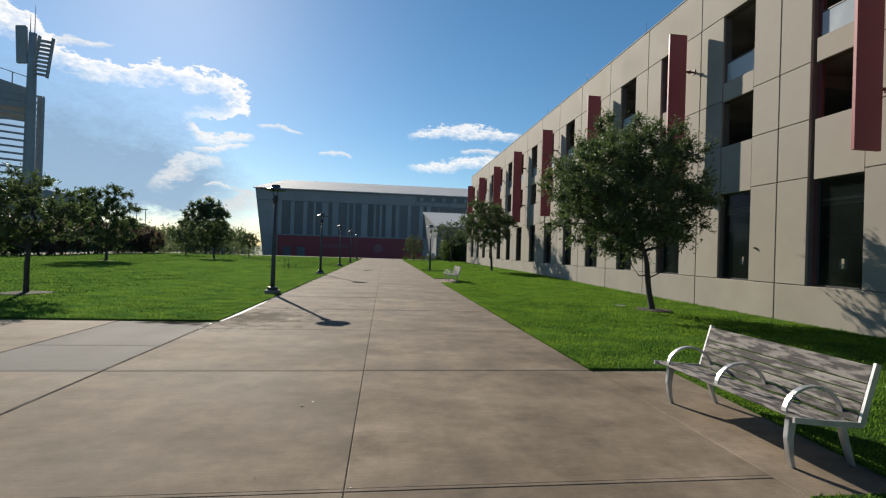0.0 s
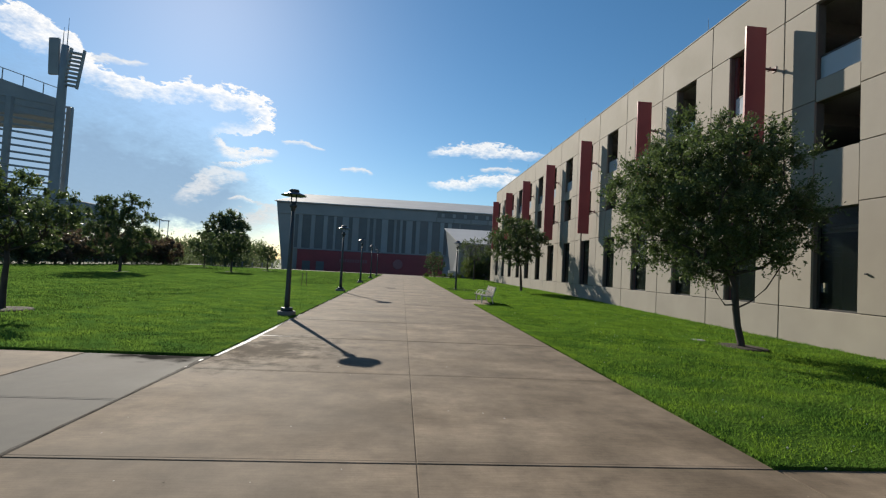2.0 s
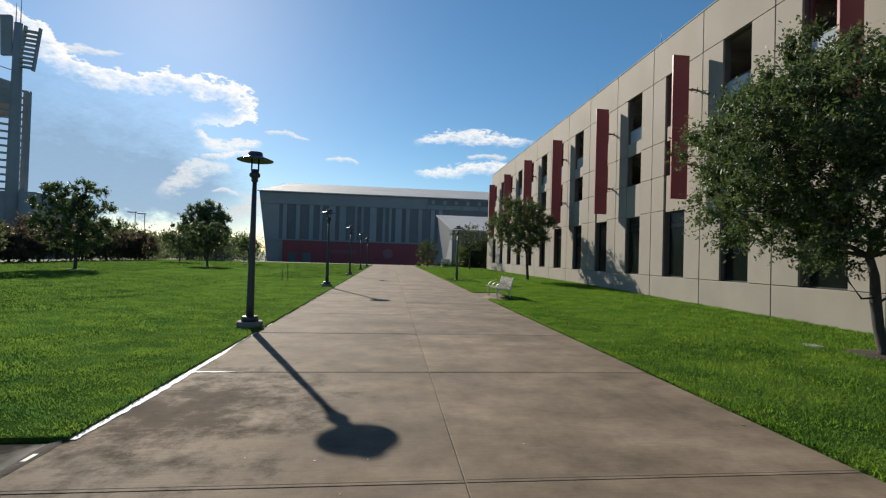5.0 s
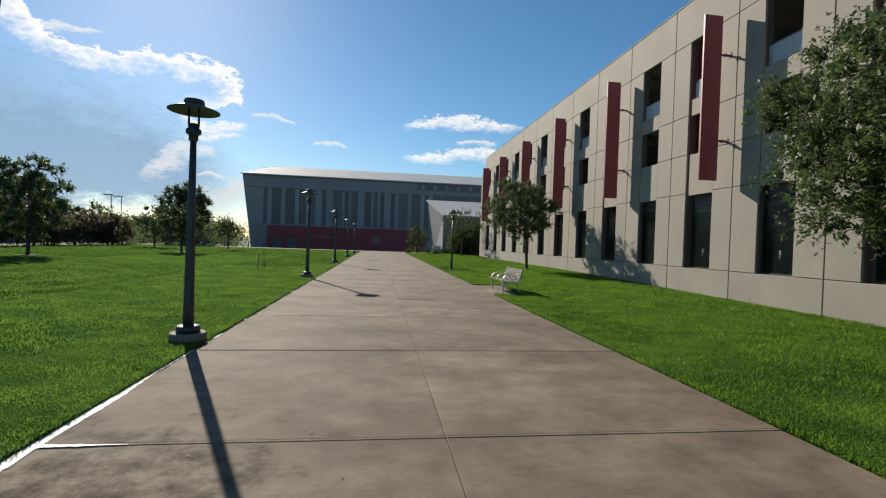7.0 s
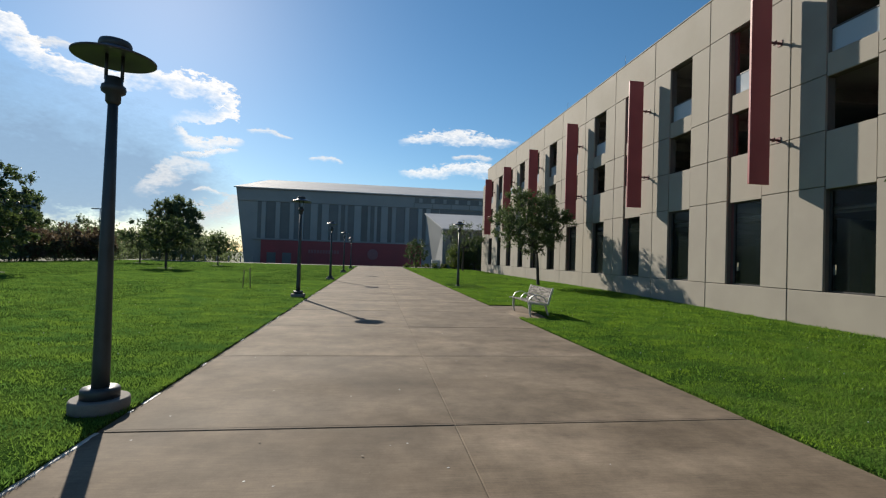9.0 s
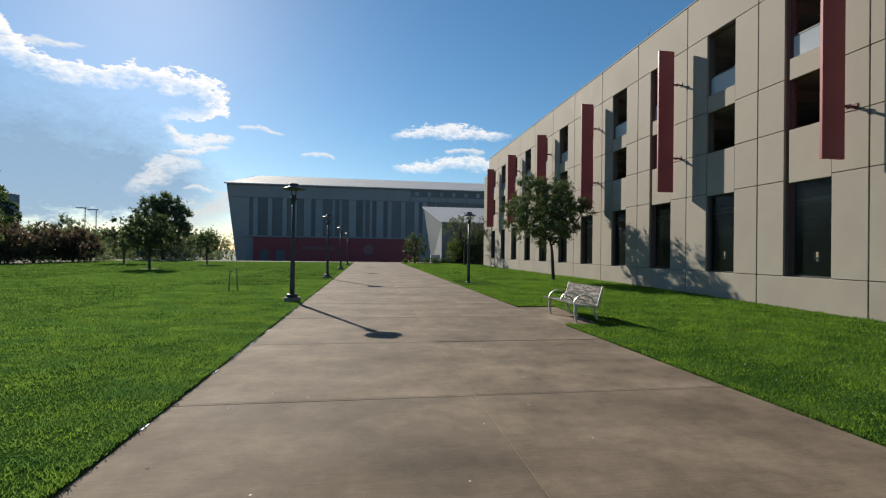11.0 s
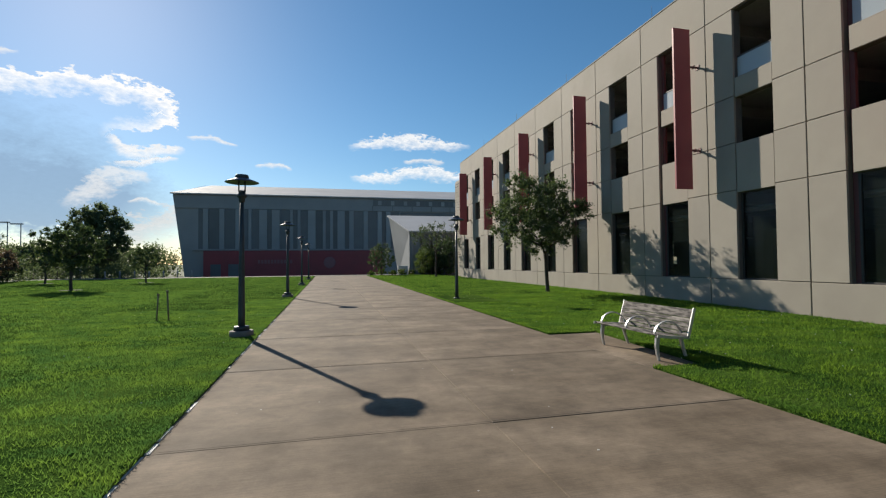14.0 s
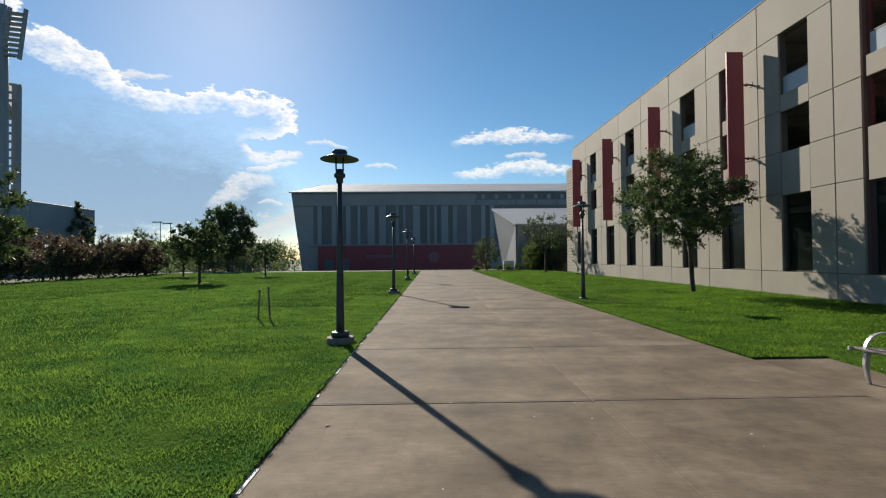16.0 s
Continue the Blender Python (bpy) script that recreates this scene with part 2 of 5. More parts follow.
M_PANEL = mat("precast_panel", (0.2637, 0.2354, 0.1964), (0.3246, 0.2926, 0.2437), 0.7, 0.8, fine=120, fine_amount=0.08, bump=0.15, spread=0.035, depth=0.003)
# much darker than the panels: the shade in their joints is put into this colour
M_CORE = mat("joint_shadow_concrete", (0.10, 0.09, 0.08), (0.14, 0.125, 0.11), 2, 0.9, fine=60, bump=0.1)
M_GARAGE = mat("garage_concrete", (0.26, 0.25, 0.235), (0.36, 0.345, 0.325), 0.6, 0.85, fine=30, fine_amount=0.15, bump=0.1)
M_RED = mat("red_fin_paint", (0.279, 0.054, 0.063), (0.333, 0.0675, 0.0765), 0.8, 0.5, fine=60, fine_amount=0.06, bump=0.05, spread=0.04, depth=0.002)
M_REDWALL = mat("dull_red_wall", (0.21, 0.036, 0.045), (0.27, 0.045, 0.055), 0.3, 0.6, fine=8, fine_amount=0.1, bump=0)
M_STEEL = mat("dark_lamp_steel", (0.035, 0.045, 0.05), (0.06, 0.07, 0.075), 4, 0.5, metal=0.3, fine=90, fine_amount=0.15, bump=0.05, depth=0.002)
M_SHADE = mat("dull_lamp_shade", (0.05, 0.055, 0.085), (0.072, 0.078, 0.115), 4, 0.36, metal=0.0, fine=90, fine_amount=0.12, bump=0.05, depth=0.002)
M_PLINTH = mat("lamp_plinth_concrete", (0.13, 0.12, 0.108), (0.21, 0.195, 0.175), 5, 0.85, fine=90, bump=0.3, depth=0.004)
M_CHROME = mat("cast_aluminium", (0.42, 0.42, 0.415), (0.58, 0.58, 0.57), 6, 0.45, metal=0.72, fine=120, fine_amount=0.12, bump=0.1, depth=0.002)
M_WOOD = mat("weathered_bench_wood", (0.045, 0.039, 0.036), (0.235, 0.212, 0.19), 15, 0.85, fine=140, fine_amount=0.35, bump=0.5, stretch=(1, 0.3, 1.7), spread=0.22, depth=0.003, ramp=(0.44, 0.58))
M_BARK = mat("bark", (0.03, 0.026, 0.022), (0.075, 0.063, 0.053), 9, 0.9, fine=45, bump=0.8, stretch=(1, 1, 0.25))
M_LEAF = leaf_mat("oak_leaf", (0.045, 0.0675, 0.0324), (0.0855, 0.117, 0.0558), (0.13, 0.19, 0.055), 0.28, 0.5, spec=0.2)
M_LEAF2 = leaf_mat("far_leaf", (0.055, 0.08, 0.045), (0.09, 0.12, 0.065), (0.16, 0.21, 0.085), 0.4, 0.6)
M_LEAF3 = leaf_mat("myrtle_leaf", (0.06, 0.065, 0.04), (0.15, 0.085, 0.07), (0.19, 0.14, 0.08), 0.3, 0.5, scale=0.7)
M_SHRUB = leaf_mat("shrub_leaf", (0.05, 0.075, 0.02), (0.09, 0.13, 0.035), (0.14, 0.2, 0.03), 0.35, 0.45)
M_HALL = mat("grey_metal_cladding", (0.21, 0.225, 0.24), (0.26, 0.278, 0.295), 0.2, 0.55, fine=6, fine_amount=0.06, bump=0, spread=0.1)
M_HALLDARK = mat("dark_hall_glazing", (0.075, 0.085, 0.1), (0.105, 0.118, 0.132), 0.3, 0.4, fine=4, fine_amount=0.1, bump=0, spread=0.2)
M_ROOF = mat("pale_metal_roof", (0.33, 0.34, 0.355), (0.40, 0.41, 0.425), 0.2, 0.75, spec=0.15, metal=0.0, fine=5, fine_amount=0.05, bump=0)
M_WHITEWALL = mat("white_render", (0.6, 0.6, 0.58), (0.68, 0.68, 0.66), 0.5, 0.7, fine=20, fine_amount=0.06, bump=0.05)
M_STAND = mat("stand_steel", (0.2, 0.22, 0.24), (0.28, 0.3, 0.32), 0.3, 0.6, fine=6, fine_amount=0.1, bump=0)
M_RAILGLASS = glass_mat("pale_rail_glass", (0.42, 0.48, 0.52), 0.1, 0.8)
M_DARKGLASS = glass_mat("smoked_glass", (0.012, 0.018, 0.016), 0.05, 0.36)
M_FRAME = mat("dark_window_frame", (0.03, 0.03, 0.03), (0.05, 0.05, 0.05), 4, 0.5, fine=60, bump=0)
# darkened copy of the red paint: shade on strips and brackets put into colour
M_RED_SHADED = mat("shaded_red_paint", (0.115, 0.04, 0.04), (0.15, 0.05, 0.048), 1.5, 0.6, fine=60, fine_amount=0.1, bump=0)
M_PALE = mat("faded_lettering", (0.21, 0.09, 0.1), (0.25, 0.11, 0.12), 2, 0.6, bump=0)
M_STAKE = mat("stake_wood", (0.13, 0.1, 0.07), (0.2, 0.16, 0.11), 9, 0.8, fine=90, bump=0.2)
M_CLOVER = mat("clover_white", (0.5, 0.52, 0.4), (0.65, 0.65, 0.55), 5, 0.8, bump=0)


# ---- building helpers ----
def thing(name, label, category, at=(0, 0, 0), turn=0, group="", kind=""):
    ob = new(name)
    ob.empty_display_size = 0.2
    ob.matrix_world = pose(*at, 0, 0, turn)
    return tagged(ob, label, category, group, kind)


def part(name, bm, material, parent=None, label=""):
    """One bmesh as one mesh object under a thing or a part."""
    data = bpy.data.meshes.new(name)
    bm.to_mesh(data)
    bm.free()
    data.materials.append(material)
    ob = new(name, data)
    ob.parent = parent
    if label:
        ob["label"] = label
    return ob


def piece(name, data, parent, at):
    ob = new(name, data)
    ob.parent = parent
    ob.location = at
    return ob


def raw(name, verts, faces, material, parent=None, smooth=False):
    data = bpy.data.meshes.new(name)
    data.from_pydata([tuple(v) for v in verts], [], [tuple(f) for f in faces])
    data.materials.append(material)
    if smooth:
        data.polygons.foreach_set("use_smooth", [True] * len(data.polygons))
    ob = new(name, data)
    ob.parent = parent
    return ob


def box(bm, x0, x1, y0, y1, z0, z1, bevel=0.0):
    """Adds a box, its edges chamfered by bevel."""
    made = bmesh.ops.create_cube(bm, size=1.0, matrix=Matrix.Translation(((x0 + x1) / 2, (y0 + y1) / 2, (z0 + z1) / 2)) @ Matrix.Diagonal((x1 - x0, y1 - y0, z1 - z0, 1)))
    if bevel:
        edges = list({e for v in made["verts"] for e in v.link_edges})
        bmesh.ops.bevel(bm, geom=edges, offset=bevel, segments=1, affect="EDGES")
    return bm


def boxed(*args, **kw):
    return box(bmesh.new(), *args, **kw)


def lathe(bm, profile, sides=20, at=(0, 0, 0)):
    """A turned shape: profile is (radius, height) from bottom to top."""
    rings = []
    for r, z in profile:
        rings.append([bm.verts.new((at[0] + r * math.cos(2 * math.pi * i / sides), at[1] + r * math.sin(2 * math.pi * i / sides), at[2] + z)) for i in range(sides)])
    for a, b in zip(rings, rings[1:]):
        for i in range(sides):
            f = bm.faces.new((a[i], a[(i + 1) % sides], b[(i + 1) % sides], b[i]))
            f.smooth = True
    bm.faces.new(rings[0][::-1])
    bm.faces.new(rings[-1])
    return bm


def tube(bm, points, radii, sides=8):
    """A tapered round bar along points."""
    pts = [Vector(p) for p in points]
    rings = []
    for i, p in enumerate(pts):
        d = (pts[min(i + 1, len(pts) - 1)] - pts[max(i - 1, 0)]).normalized()
        u = d.orthogonal().normalized() if abs(d.z) < 0.95 else Vector((1, 0, 0)).cross(d).normalized()
        w = d.cross(u)
        r = radii[i] if isinstance(radii, (list, tuple)) else radii
        rings.append([bm.verts.new(p + (u * math.cos(2 * math.pi * k / sides) + w * math.sin(2 * math.pi * k / sides)) * r) for k in range(sides)])
    for a, b in zip(rings, rings[1:]):
        for k in range(sides):
            f = bm.faces.new((a[k], a[(k + 1) % sides], b[(k + 1) % sides], b[k]))
            f.smooth = True
    bm.faces.new(rings[0][::-1])
    bm.faces.new(rings[-1])
    return bm


def bar(bm, points, width, depth, across=(0, 1, 0)):
    """A flat bar bent along points: width along across, depth normal to both."""
    pts, w = [Vector(p) for p in points], Vector(across).normalized()
    rings = []
    for i, p in enumerate(pts):
        d = (pts[min(i + 1, len(pts) - 1)] - pts[max(i - 1, 0)]).normalized()
        u = d.cross(w).normalized()
        rings.append([bm.verts.new(p + u * a * depth / 2 + w * b * width / 2) for a, b in ((-1, -1), (1, -1), (1, 1), (-1, 1))])
    for a, b in zip(rings, rings[1:]):
        for k in range(4):
            bm.faces.new((a[k], a[(k + 1) % 4], b[(k + 1) % 4], b[k]))
    bm.faces.new(rings[0][::-1])
    bm.faces.new(rings[-1])
    return bm


def ease(a, b, v):
    s = min(1.0, max(0.0, (v - a) / (b - a)))
    return s * s * (3 - 2 * s)


def ground_z(x, y):
    """Level to the end of the walk, then falling gently to the hall; the lawn dips a little to the garage's foot."""
    z = -1.0 * ease(80, 122, y)
    if x > 3:
        z -= 0.2 * ease(5, 12.4, x) * (1 - ease(14, 42, y))
    return z


PLATES = {}


def plate_mesh(key, w, h, d, chamfer, material, axis="x"):
    """A panel w wide (y), h high (z), d deep (x), face towards -x, its front edges chamfered; or lying flat with its face up."""
    key = (key, round(w, 3), round(h, 3), round(d, 3))
    if key in PLATES:
        return PLATES[key]
    c = chamfer
    levels = ((0, 0.0), (d - c, 0.0), (d, c)) if axis == "x" else ((0, 0.0), (d - c - 0.002, 0.0), (d - 0.002, c), (d - 0.002, 0.04), (d, 0.044))
    side = lambda inset: inset if axis == "x" or inset <= c else c + 0.002
    verts = []
    for depth, inset in levels:
        k = side(inset)
        for a, b in ((k, inset), (w - k, inset), (w - k, h - inset), (k, h - inset)):
            verts.append((d - depth, a, b) if axis == "x" else (a, b, depth - d))
    top = 4 * (len(levels) - 1)
    faces = [(3, 2, 1, 0), (top, top + 1, top + 2, top + 3)]
    for s in range(0, top, 4):
        faces += [(s + i, s + (i + 1) % 4, s + 4 + (i + 1) % 4, s + 4 + i) for i in range(4)]
    if axis == "x":
        faces = [f[::-1] for f in faces]
    data = bpy.data.meshes.new(key[0])
    data.from_pydata(verts, [], faces)
    data.materials.append(material)
    PLATES[key] = data
    return data


# ---- ground ----
def far_ground():
    xs = [-3000, -400, -120, -60, -36, -20, -3.4, 0, 3, 5, 7, 9, 11, 12.4, 30, 60, 120, 400, 3000]
    ys = [-3000, -300, -60, -14, 0, 10, 14, 18, 22, 26, 30, 34, 38, 42, 60, 80, 86, 92, 98, 104, 110, 116, 122, 140, 200, 400, 1000, 3500]
    verts = [(x, y, ground_z(x, y) - 0.1) for y in ys for x in xs]
    w = len(xs)
    faces = [(j * w + i, j * w + i + 1, (j + 1) * w + i + 1, (j + 1) * w + i) for j in range(len(ys) - 1) for i in range(w - 1)]
    tagged(raw("ground", verts, faces, M_GROUND), "flat grassy ground running out to the horizon", "ground", kind="structure")


far_ground()


def lawn(name, patches, label):
    """Mown turf: thin closed slabs that follow the ground, 3 cm proud of the walk."""
    bm = bmesh.new()
    for x0, x1, y0, y1, *slant in patches:
        x2 = slant[0] if slant else x0  # the inner edge at the far end
        nx, ny = max(1, int((x1 - x0) / 1.2)), max(1, int((y1 - y0) / 1.2))
        grid = []
        for j in range(ny + 1):
            y, edge = y0 + (y1 - y0) * j / ny, x0 + (x2 - x0) * j / ny
            grid.append([bm.verts.new((edge + (x1 - edge) * i / nx, y, ground_z(edge + (x1 - edge) * i / nx, y) + 0.03)) for i in range(nx + 1)])
        for j in range(ny):
            for i in range(nx):
                bm.faces.new((grid[j][i], grid[j][i + 1], grid[j + 1][i + 1], grid[j + 1][i])).smooth = True
        rim = grid[0][:] + [r[-1] for r in grid[1:]] + grid[-1][-2::-1] + [r[0] for r in grid[-2:0:-1]]
        rim = [bm.verts.new(v.co) for v in rim]
        low = [bm.verts.new((v.co.x, v.co.y, v.co.z - 0.13)) for v in rim]
        for i in range(len(rim)):
            k = (i + 1) % len(rim)
            bm.faces.new((rim[i], low[i], low[k], rim[k]))
    ob = part(name, bm, M_LAWN)
    return tagged(ob, label, "lawn", kind="structure")


LEFT_X, RIGHT_X, END_Y = -3.49, 2.99, 79.5
PADS = ((2.75, 6.28), (23.95, 27.5))
PAD_X, PAD_NEAR = 4.22, 3.9
lawn("lawn_left", [(-34, LEFT_X, 10.38, END_Y)], "broad sunlit mown green lawn beside the walk")
lawn("lawn_right", [(RIGHT_X, PAD_X, -14, PADS[0][0]), (RIGHT_X, PAD_X, PADS[0][1], PADS[1][0]), (RIGHT_X, PAD_X, PADS[1][1], END_Y), (PAD_NEAR, PAD_X, *PADS[0], PAD_X - 0.02), (PAD_NEAR, PAD_X, *PADS[1], PAD_X - 0.02), (PAD_X, 12.42, -14, END_Y)],
     "sunlit green grass strip between walk and garage")


def blades(name, count, areas, label, seed, material):
    """Single grass blades, one triangle each, thickest beside the walk."""
    rng = np.random.default_rng(seed)
    total = sum(a[4] for a in areas)
    chunks = []
    for x0, x1, y0, y1, share, size in areas:
        k = int(count * share / total)
        x, y = rng.uniform(x0, x1, k), rng.uniform(y0, y1, k)
        clump = np.sin(x * 3.1 + 1.7 * np.sin(y * 2.3)) * np.sin(y * 2.7 + 1.9 * np.sin(x * 1.9)) * 0.6 + np.sin(x * 8.3 + 2 * np.sin(y * 6.1)) * 0.35
        keep = np.ones(k, bool)
        for p0, p1 in PADS:
            keep &= ~((x > RIGHT_X - 0.2) & (x < PAD_NEAR + (PAD_X - PAD_NEAR) * (y - p0) / (p1 - p0) - 0.02) & (y > p0) & (y < p1))
        x, y, kept = x[keep], y[keep], clump[keep]
        k = len(x)
        h = rng.uniform(0.6, 1.35, k) * size * 0.036 * (1 + 0.5 * kept)
        w = rng.uniform(0.7, 1.3, k) * size * 0.006
        a, lean = rng.uniform(0, 2 * np.pi, k), rng.uniform(0.1, 1.1, k) * h
        b = rng.uniform(0, 2 * np.pi, k)
        z = 0.025 - 0.2 * np.clip((x - 5) / 7.4, 0, 1) ** 2 * (3 - 2 * np.clip((x - 5) / 7.4, 0, 1)) * (1 - np.clip((y - 14) / 28, 0, 1) ** 2 * (3 - 2 * np.clip((y - 14) / 28, 0, 1))) * (x > 3)
        tri = np.empty((k, 3, 3), np.float32)
        tri[:, 0] = np.stack((x - w * np.cos(a), y - w * np.sin(a), z), 1)
        tri[:, 1] = np.stack((x + w * np.cos(a), y + w * np.sin(a), z), 1)
        tri[:, 2] = np.stack((x + lean * np.cos(b), y + lean * np.sin(b), z + h), 1)
        chunks.append(tri)
    co = np.concatenate(chunks).reshape(-1, 3)
    k = len(co) // 3
    data = bpy.data.meshes.new(name)
    data.vertices.add(len(co))
    data.vertices.foreach_set("co", co.ravel())
    data.loops.add(len(co))
    data.loops.foreach_set("vertex_index", np.arange(len(co), dtype=np.int32))
    data.polygons.add(k)
    data.polygons.foreach_set("loop_start", np.arange(0, len(co), 3, dtype=np.int32))
    data.update(calc_edges=True)
    data.materials.append(material)
    return tagged(new(name, data), label, "grass", kind="stuff")


blades("grass", 420000, [(-5.2, -3.5, 10.4, 40, 5, 1.0), (-9, -5.2, 10.4, 36, 6, 1.25), (-18, -9, 11, 50, 5, 1.5), (-34, -3.6, 36, 79, 6, 1.7), (-34, -18, 11, 40, 3, 1.6), (-3.62, -3.47, 10.4, 60, 1.2, 1.0)],
       "short mown grass blades of the broad lawn", 3, M_BLADE)
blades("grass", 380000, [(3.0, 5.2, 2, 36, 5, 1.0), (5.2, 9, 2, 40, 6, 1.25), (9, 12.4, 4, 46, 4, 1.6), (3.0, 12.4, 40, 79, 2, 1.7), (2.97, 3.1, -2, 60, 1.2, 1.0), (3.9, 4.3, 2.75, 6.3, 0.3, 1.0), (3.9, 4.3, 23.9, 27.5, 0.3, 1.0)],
       "short grass blades beside the garage, coloured as sunlit", 4, M_BLADE_LIT)


# ---- walk of concrete slabs ----
def walkway():
    base = boxed(-3.54, 3.05, -14, END_Y + 3, -0.16, -0.011)
    walk_ob = tagged(part("path", base, M_JOINT), "wide pinkish-grey concrete walkway of large slabs", "walkway", kind="structure")
    step, mid, gap = 3.205, -0.24, 0.002
    y0 = 6.28 - 6 * step
    k = 0
    while y0 + k * step < END_Y - 0.5:
        y = y0 + k * step
        for a, b in ((LEFT_X - 0.03, mid), (mid, RIGHT_X + 0.02)):
            lo, hi = (0.009 if k % 3 == 0 else 0.003), (0.009 if k % 3 == 2 else 0.003)
            data = plate_mesh("slab", b - a - 2 * gap, step - lo - hi, 0.075, 0.006, M_WALK, "z")
            piece("slab", data, walk_ob, (a + gap, y + lo, random.uniform(-0.002, 0.002)))
        k += 1
    # bench pads
    for p0, p1 in PADS:
        data = plate_mesh("slab", PAD_X - RIGHT_X - 0.03, p1 - p0, 0.075, 0.006, M_WALK, "z")
        piece("slab", data, walk_ob, (RIGHT_X + 0.03, p0, 0.001))
    # apron of greyer slabs that joins from the side
    apron = tagged(part("pavement", boxed(-40, -3.545, -14, 10.36, -0.16, -0.075), M_SOIL), "grey concrete side pavement joining the walk", "pavement", kind="structure")
    xs = (-3.532, -5.45, -8.6, -11.8, -15.0, -18.2, -24, -30)
    ys = (10.34, 6.28, 3.08, -0.12, -3.3, -8)
    for i in range(len(xs) - 1):
        for j in range(len(ys) - 1):
            grey = i == 0 and j == 0
            cuts = (ys[j], 7.84, ys[j + 1]) if grey else (ys[j], ys[j + 1])
            for far_y, near_y in zip(cuts, cuts[1:]):
                data = plate_mesh("slab", xs[i] - xs[i + 1] - 0.014, far_y - near_y - 0.01, 0.075, 0.006, M_SIDE if grey else M_WALK, "z")
                piece("slab", data, apron, (xs[i + 1] + 0.007, near_y + 0.005, random.uniform(-0.002, 0.002)))
    # cross walk at the far end
    tagged(part("pavement", boxed(-36, 40, END_Y + 0.01, END_Y + 6, -0.16, -0.02), M_SIDE), "pale concrete cross walk before the hall", "pavement", kind="structure")
    # bleached, broken rim of the slabs along the turf
    rng = random.Random(8)
    bm = bmesh.new()
    y, prev = 10.39, None
    while y < 15.9:  # one long torn strip at the corner
        w = 0.022 + (0.085 + 0.045 * noise.noise((y * 0.9, 2.0, 0.0))) * max(0.15, 1 - ((y - 12.3) / 2.6) ** 2) + 0.02 * noise.noise((y * 7.0, 4.0, 0.0)) + rng.uniform(0, 0.01)
        row = [bm.verts.new((x, y, z)) for x, z in ((LEFT_X - 0.02, -0.02), (LEFT_X - 0.02, 0.006), (LEFT_X + w - 0.006, 0.006), (LEFT_X + w, 0.0))]
        if prev:
            for k in range(3):
                bm.faces.new((prev[k], row[k], row[k + 1], prev[k + 1]))
        prev = row
        y += 0.04
    while y < 33:
        run = rng.uniform(0.08, 0.5)
        if rng.random() < 0.6:
            box(bm, LEFT_X - 0.02, LEFT_X + rng.uniform(0.015, 0.05), y, y + run, -0.01, 0.0045 + rng.uniform(0, 0.003), 0.002)
        y += run + rng.uniform(0.0, 0.2)
    prev = None
    for i in range(24):  # spur along a joint
        x, h = LEFT_X + 0.03 + i * 0.03, max(0.004, 0.045 * (1 - i / 24) * (0.8 + 0.6 * noise.noise((i * 0.4, 5.0, 0.0))))
        row = [bm.verts.new((x, 12.69 - h, 0.0055)), bm.verts.new((x, 12.69 + h, 0.0055))]
        if prev:
            bm.faces.new((prev[0], row[0], row[1], prev[1]))
        prev = row
    y = 9.2
    while y < 10.35:  # loose chips past the corner
        run = rng.uniform(0.03, 0.14)
        box(bm, -3.55 - rng.uniform(0.0, 0.02), -3.528 + rng.uniform(0.0, 0.015), y, y + run, -0.008, 0.004 + rng.uniform(0, 0.003), 0.002)
        y += run + rng.uniform(0.1, 0.3)
    dirt, prev, y = bmesh.new(), None, 1.0
    while y < 10.36:  # soil that has filled the joint
        w = 0.014 + 0.022 * max(0.0, noise.noise((y * 2.1, 7.0, 0.0))) + 0.03 * ease(8.0, 10.3, y) + rng.uniform(0, 0.008)
        row = [dirt.verts.new((-3.537 + k * w, y, z)) for k, z in ((-1.2, 0.0), (-0.3, 0.006), (0.4, 0.006), (1.0, 0.0))]
        if prev:
            for k in range(3):
                dirt.faces.new((prev[k], prev[k + 1], row[k + 1], row[k]))
        prev = row
        y += 0.05
    part("joint_soil", dirt, M_SOIL, walk_ob, "dark soil packed in the joint")
    part("worn_rim", bm, M_EDGE, walk_ob, "bleached worn concrete rim along the turf")
    # pale grit lying on the slabs
    bm = bmesh.new()
    for _ in range(60):
        x, y, r = rng.uniform(-3.3, 1.0) - abs(rng.gauss(0, 0.3)) * 0.5, rng.uniform(2.5, 26), rng.uniform(0.006, 0.016)
        ring = [bm.verts.new((x + r * rng.uniform(0.5, 1.2) * math.cos(a), y + r * rng.uniform(0.5, 1.2) * math.sin(a), 0.002)) for a in (0, 1.3, 2.5, 3.8, 5.0)]
        tip = bm.verts.new((x, y, 0.0035))
        for k in range(5):
            bm.faces.new((ring[k], ring[(k + 1) % 5], tip))
    tagged(part("grit", bm, M_EDGE), "scattered pale crumbs of grit on the concrete walk", "grit", kind="stuff")



# ---- parking garage ----
WALL_X, BAY, JOINT0 = 12.45, 3.862, 13.42
WIN_NEAR, WIN_FAR = 1.1, 2.6
GARAGE_Y0, GARAGE_Y1 = JOINT0 - 7 * BAY, JOINT0 + 14 * BAY
ROWS_Z = (0.97, 4.2, 5.93, 7.65, 10.85)
TOP_Z = 12.68
FINS_Y = [33.15 + 7.724 * k for k in range(-5, 5)]


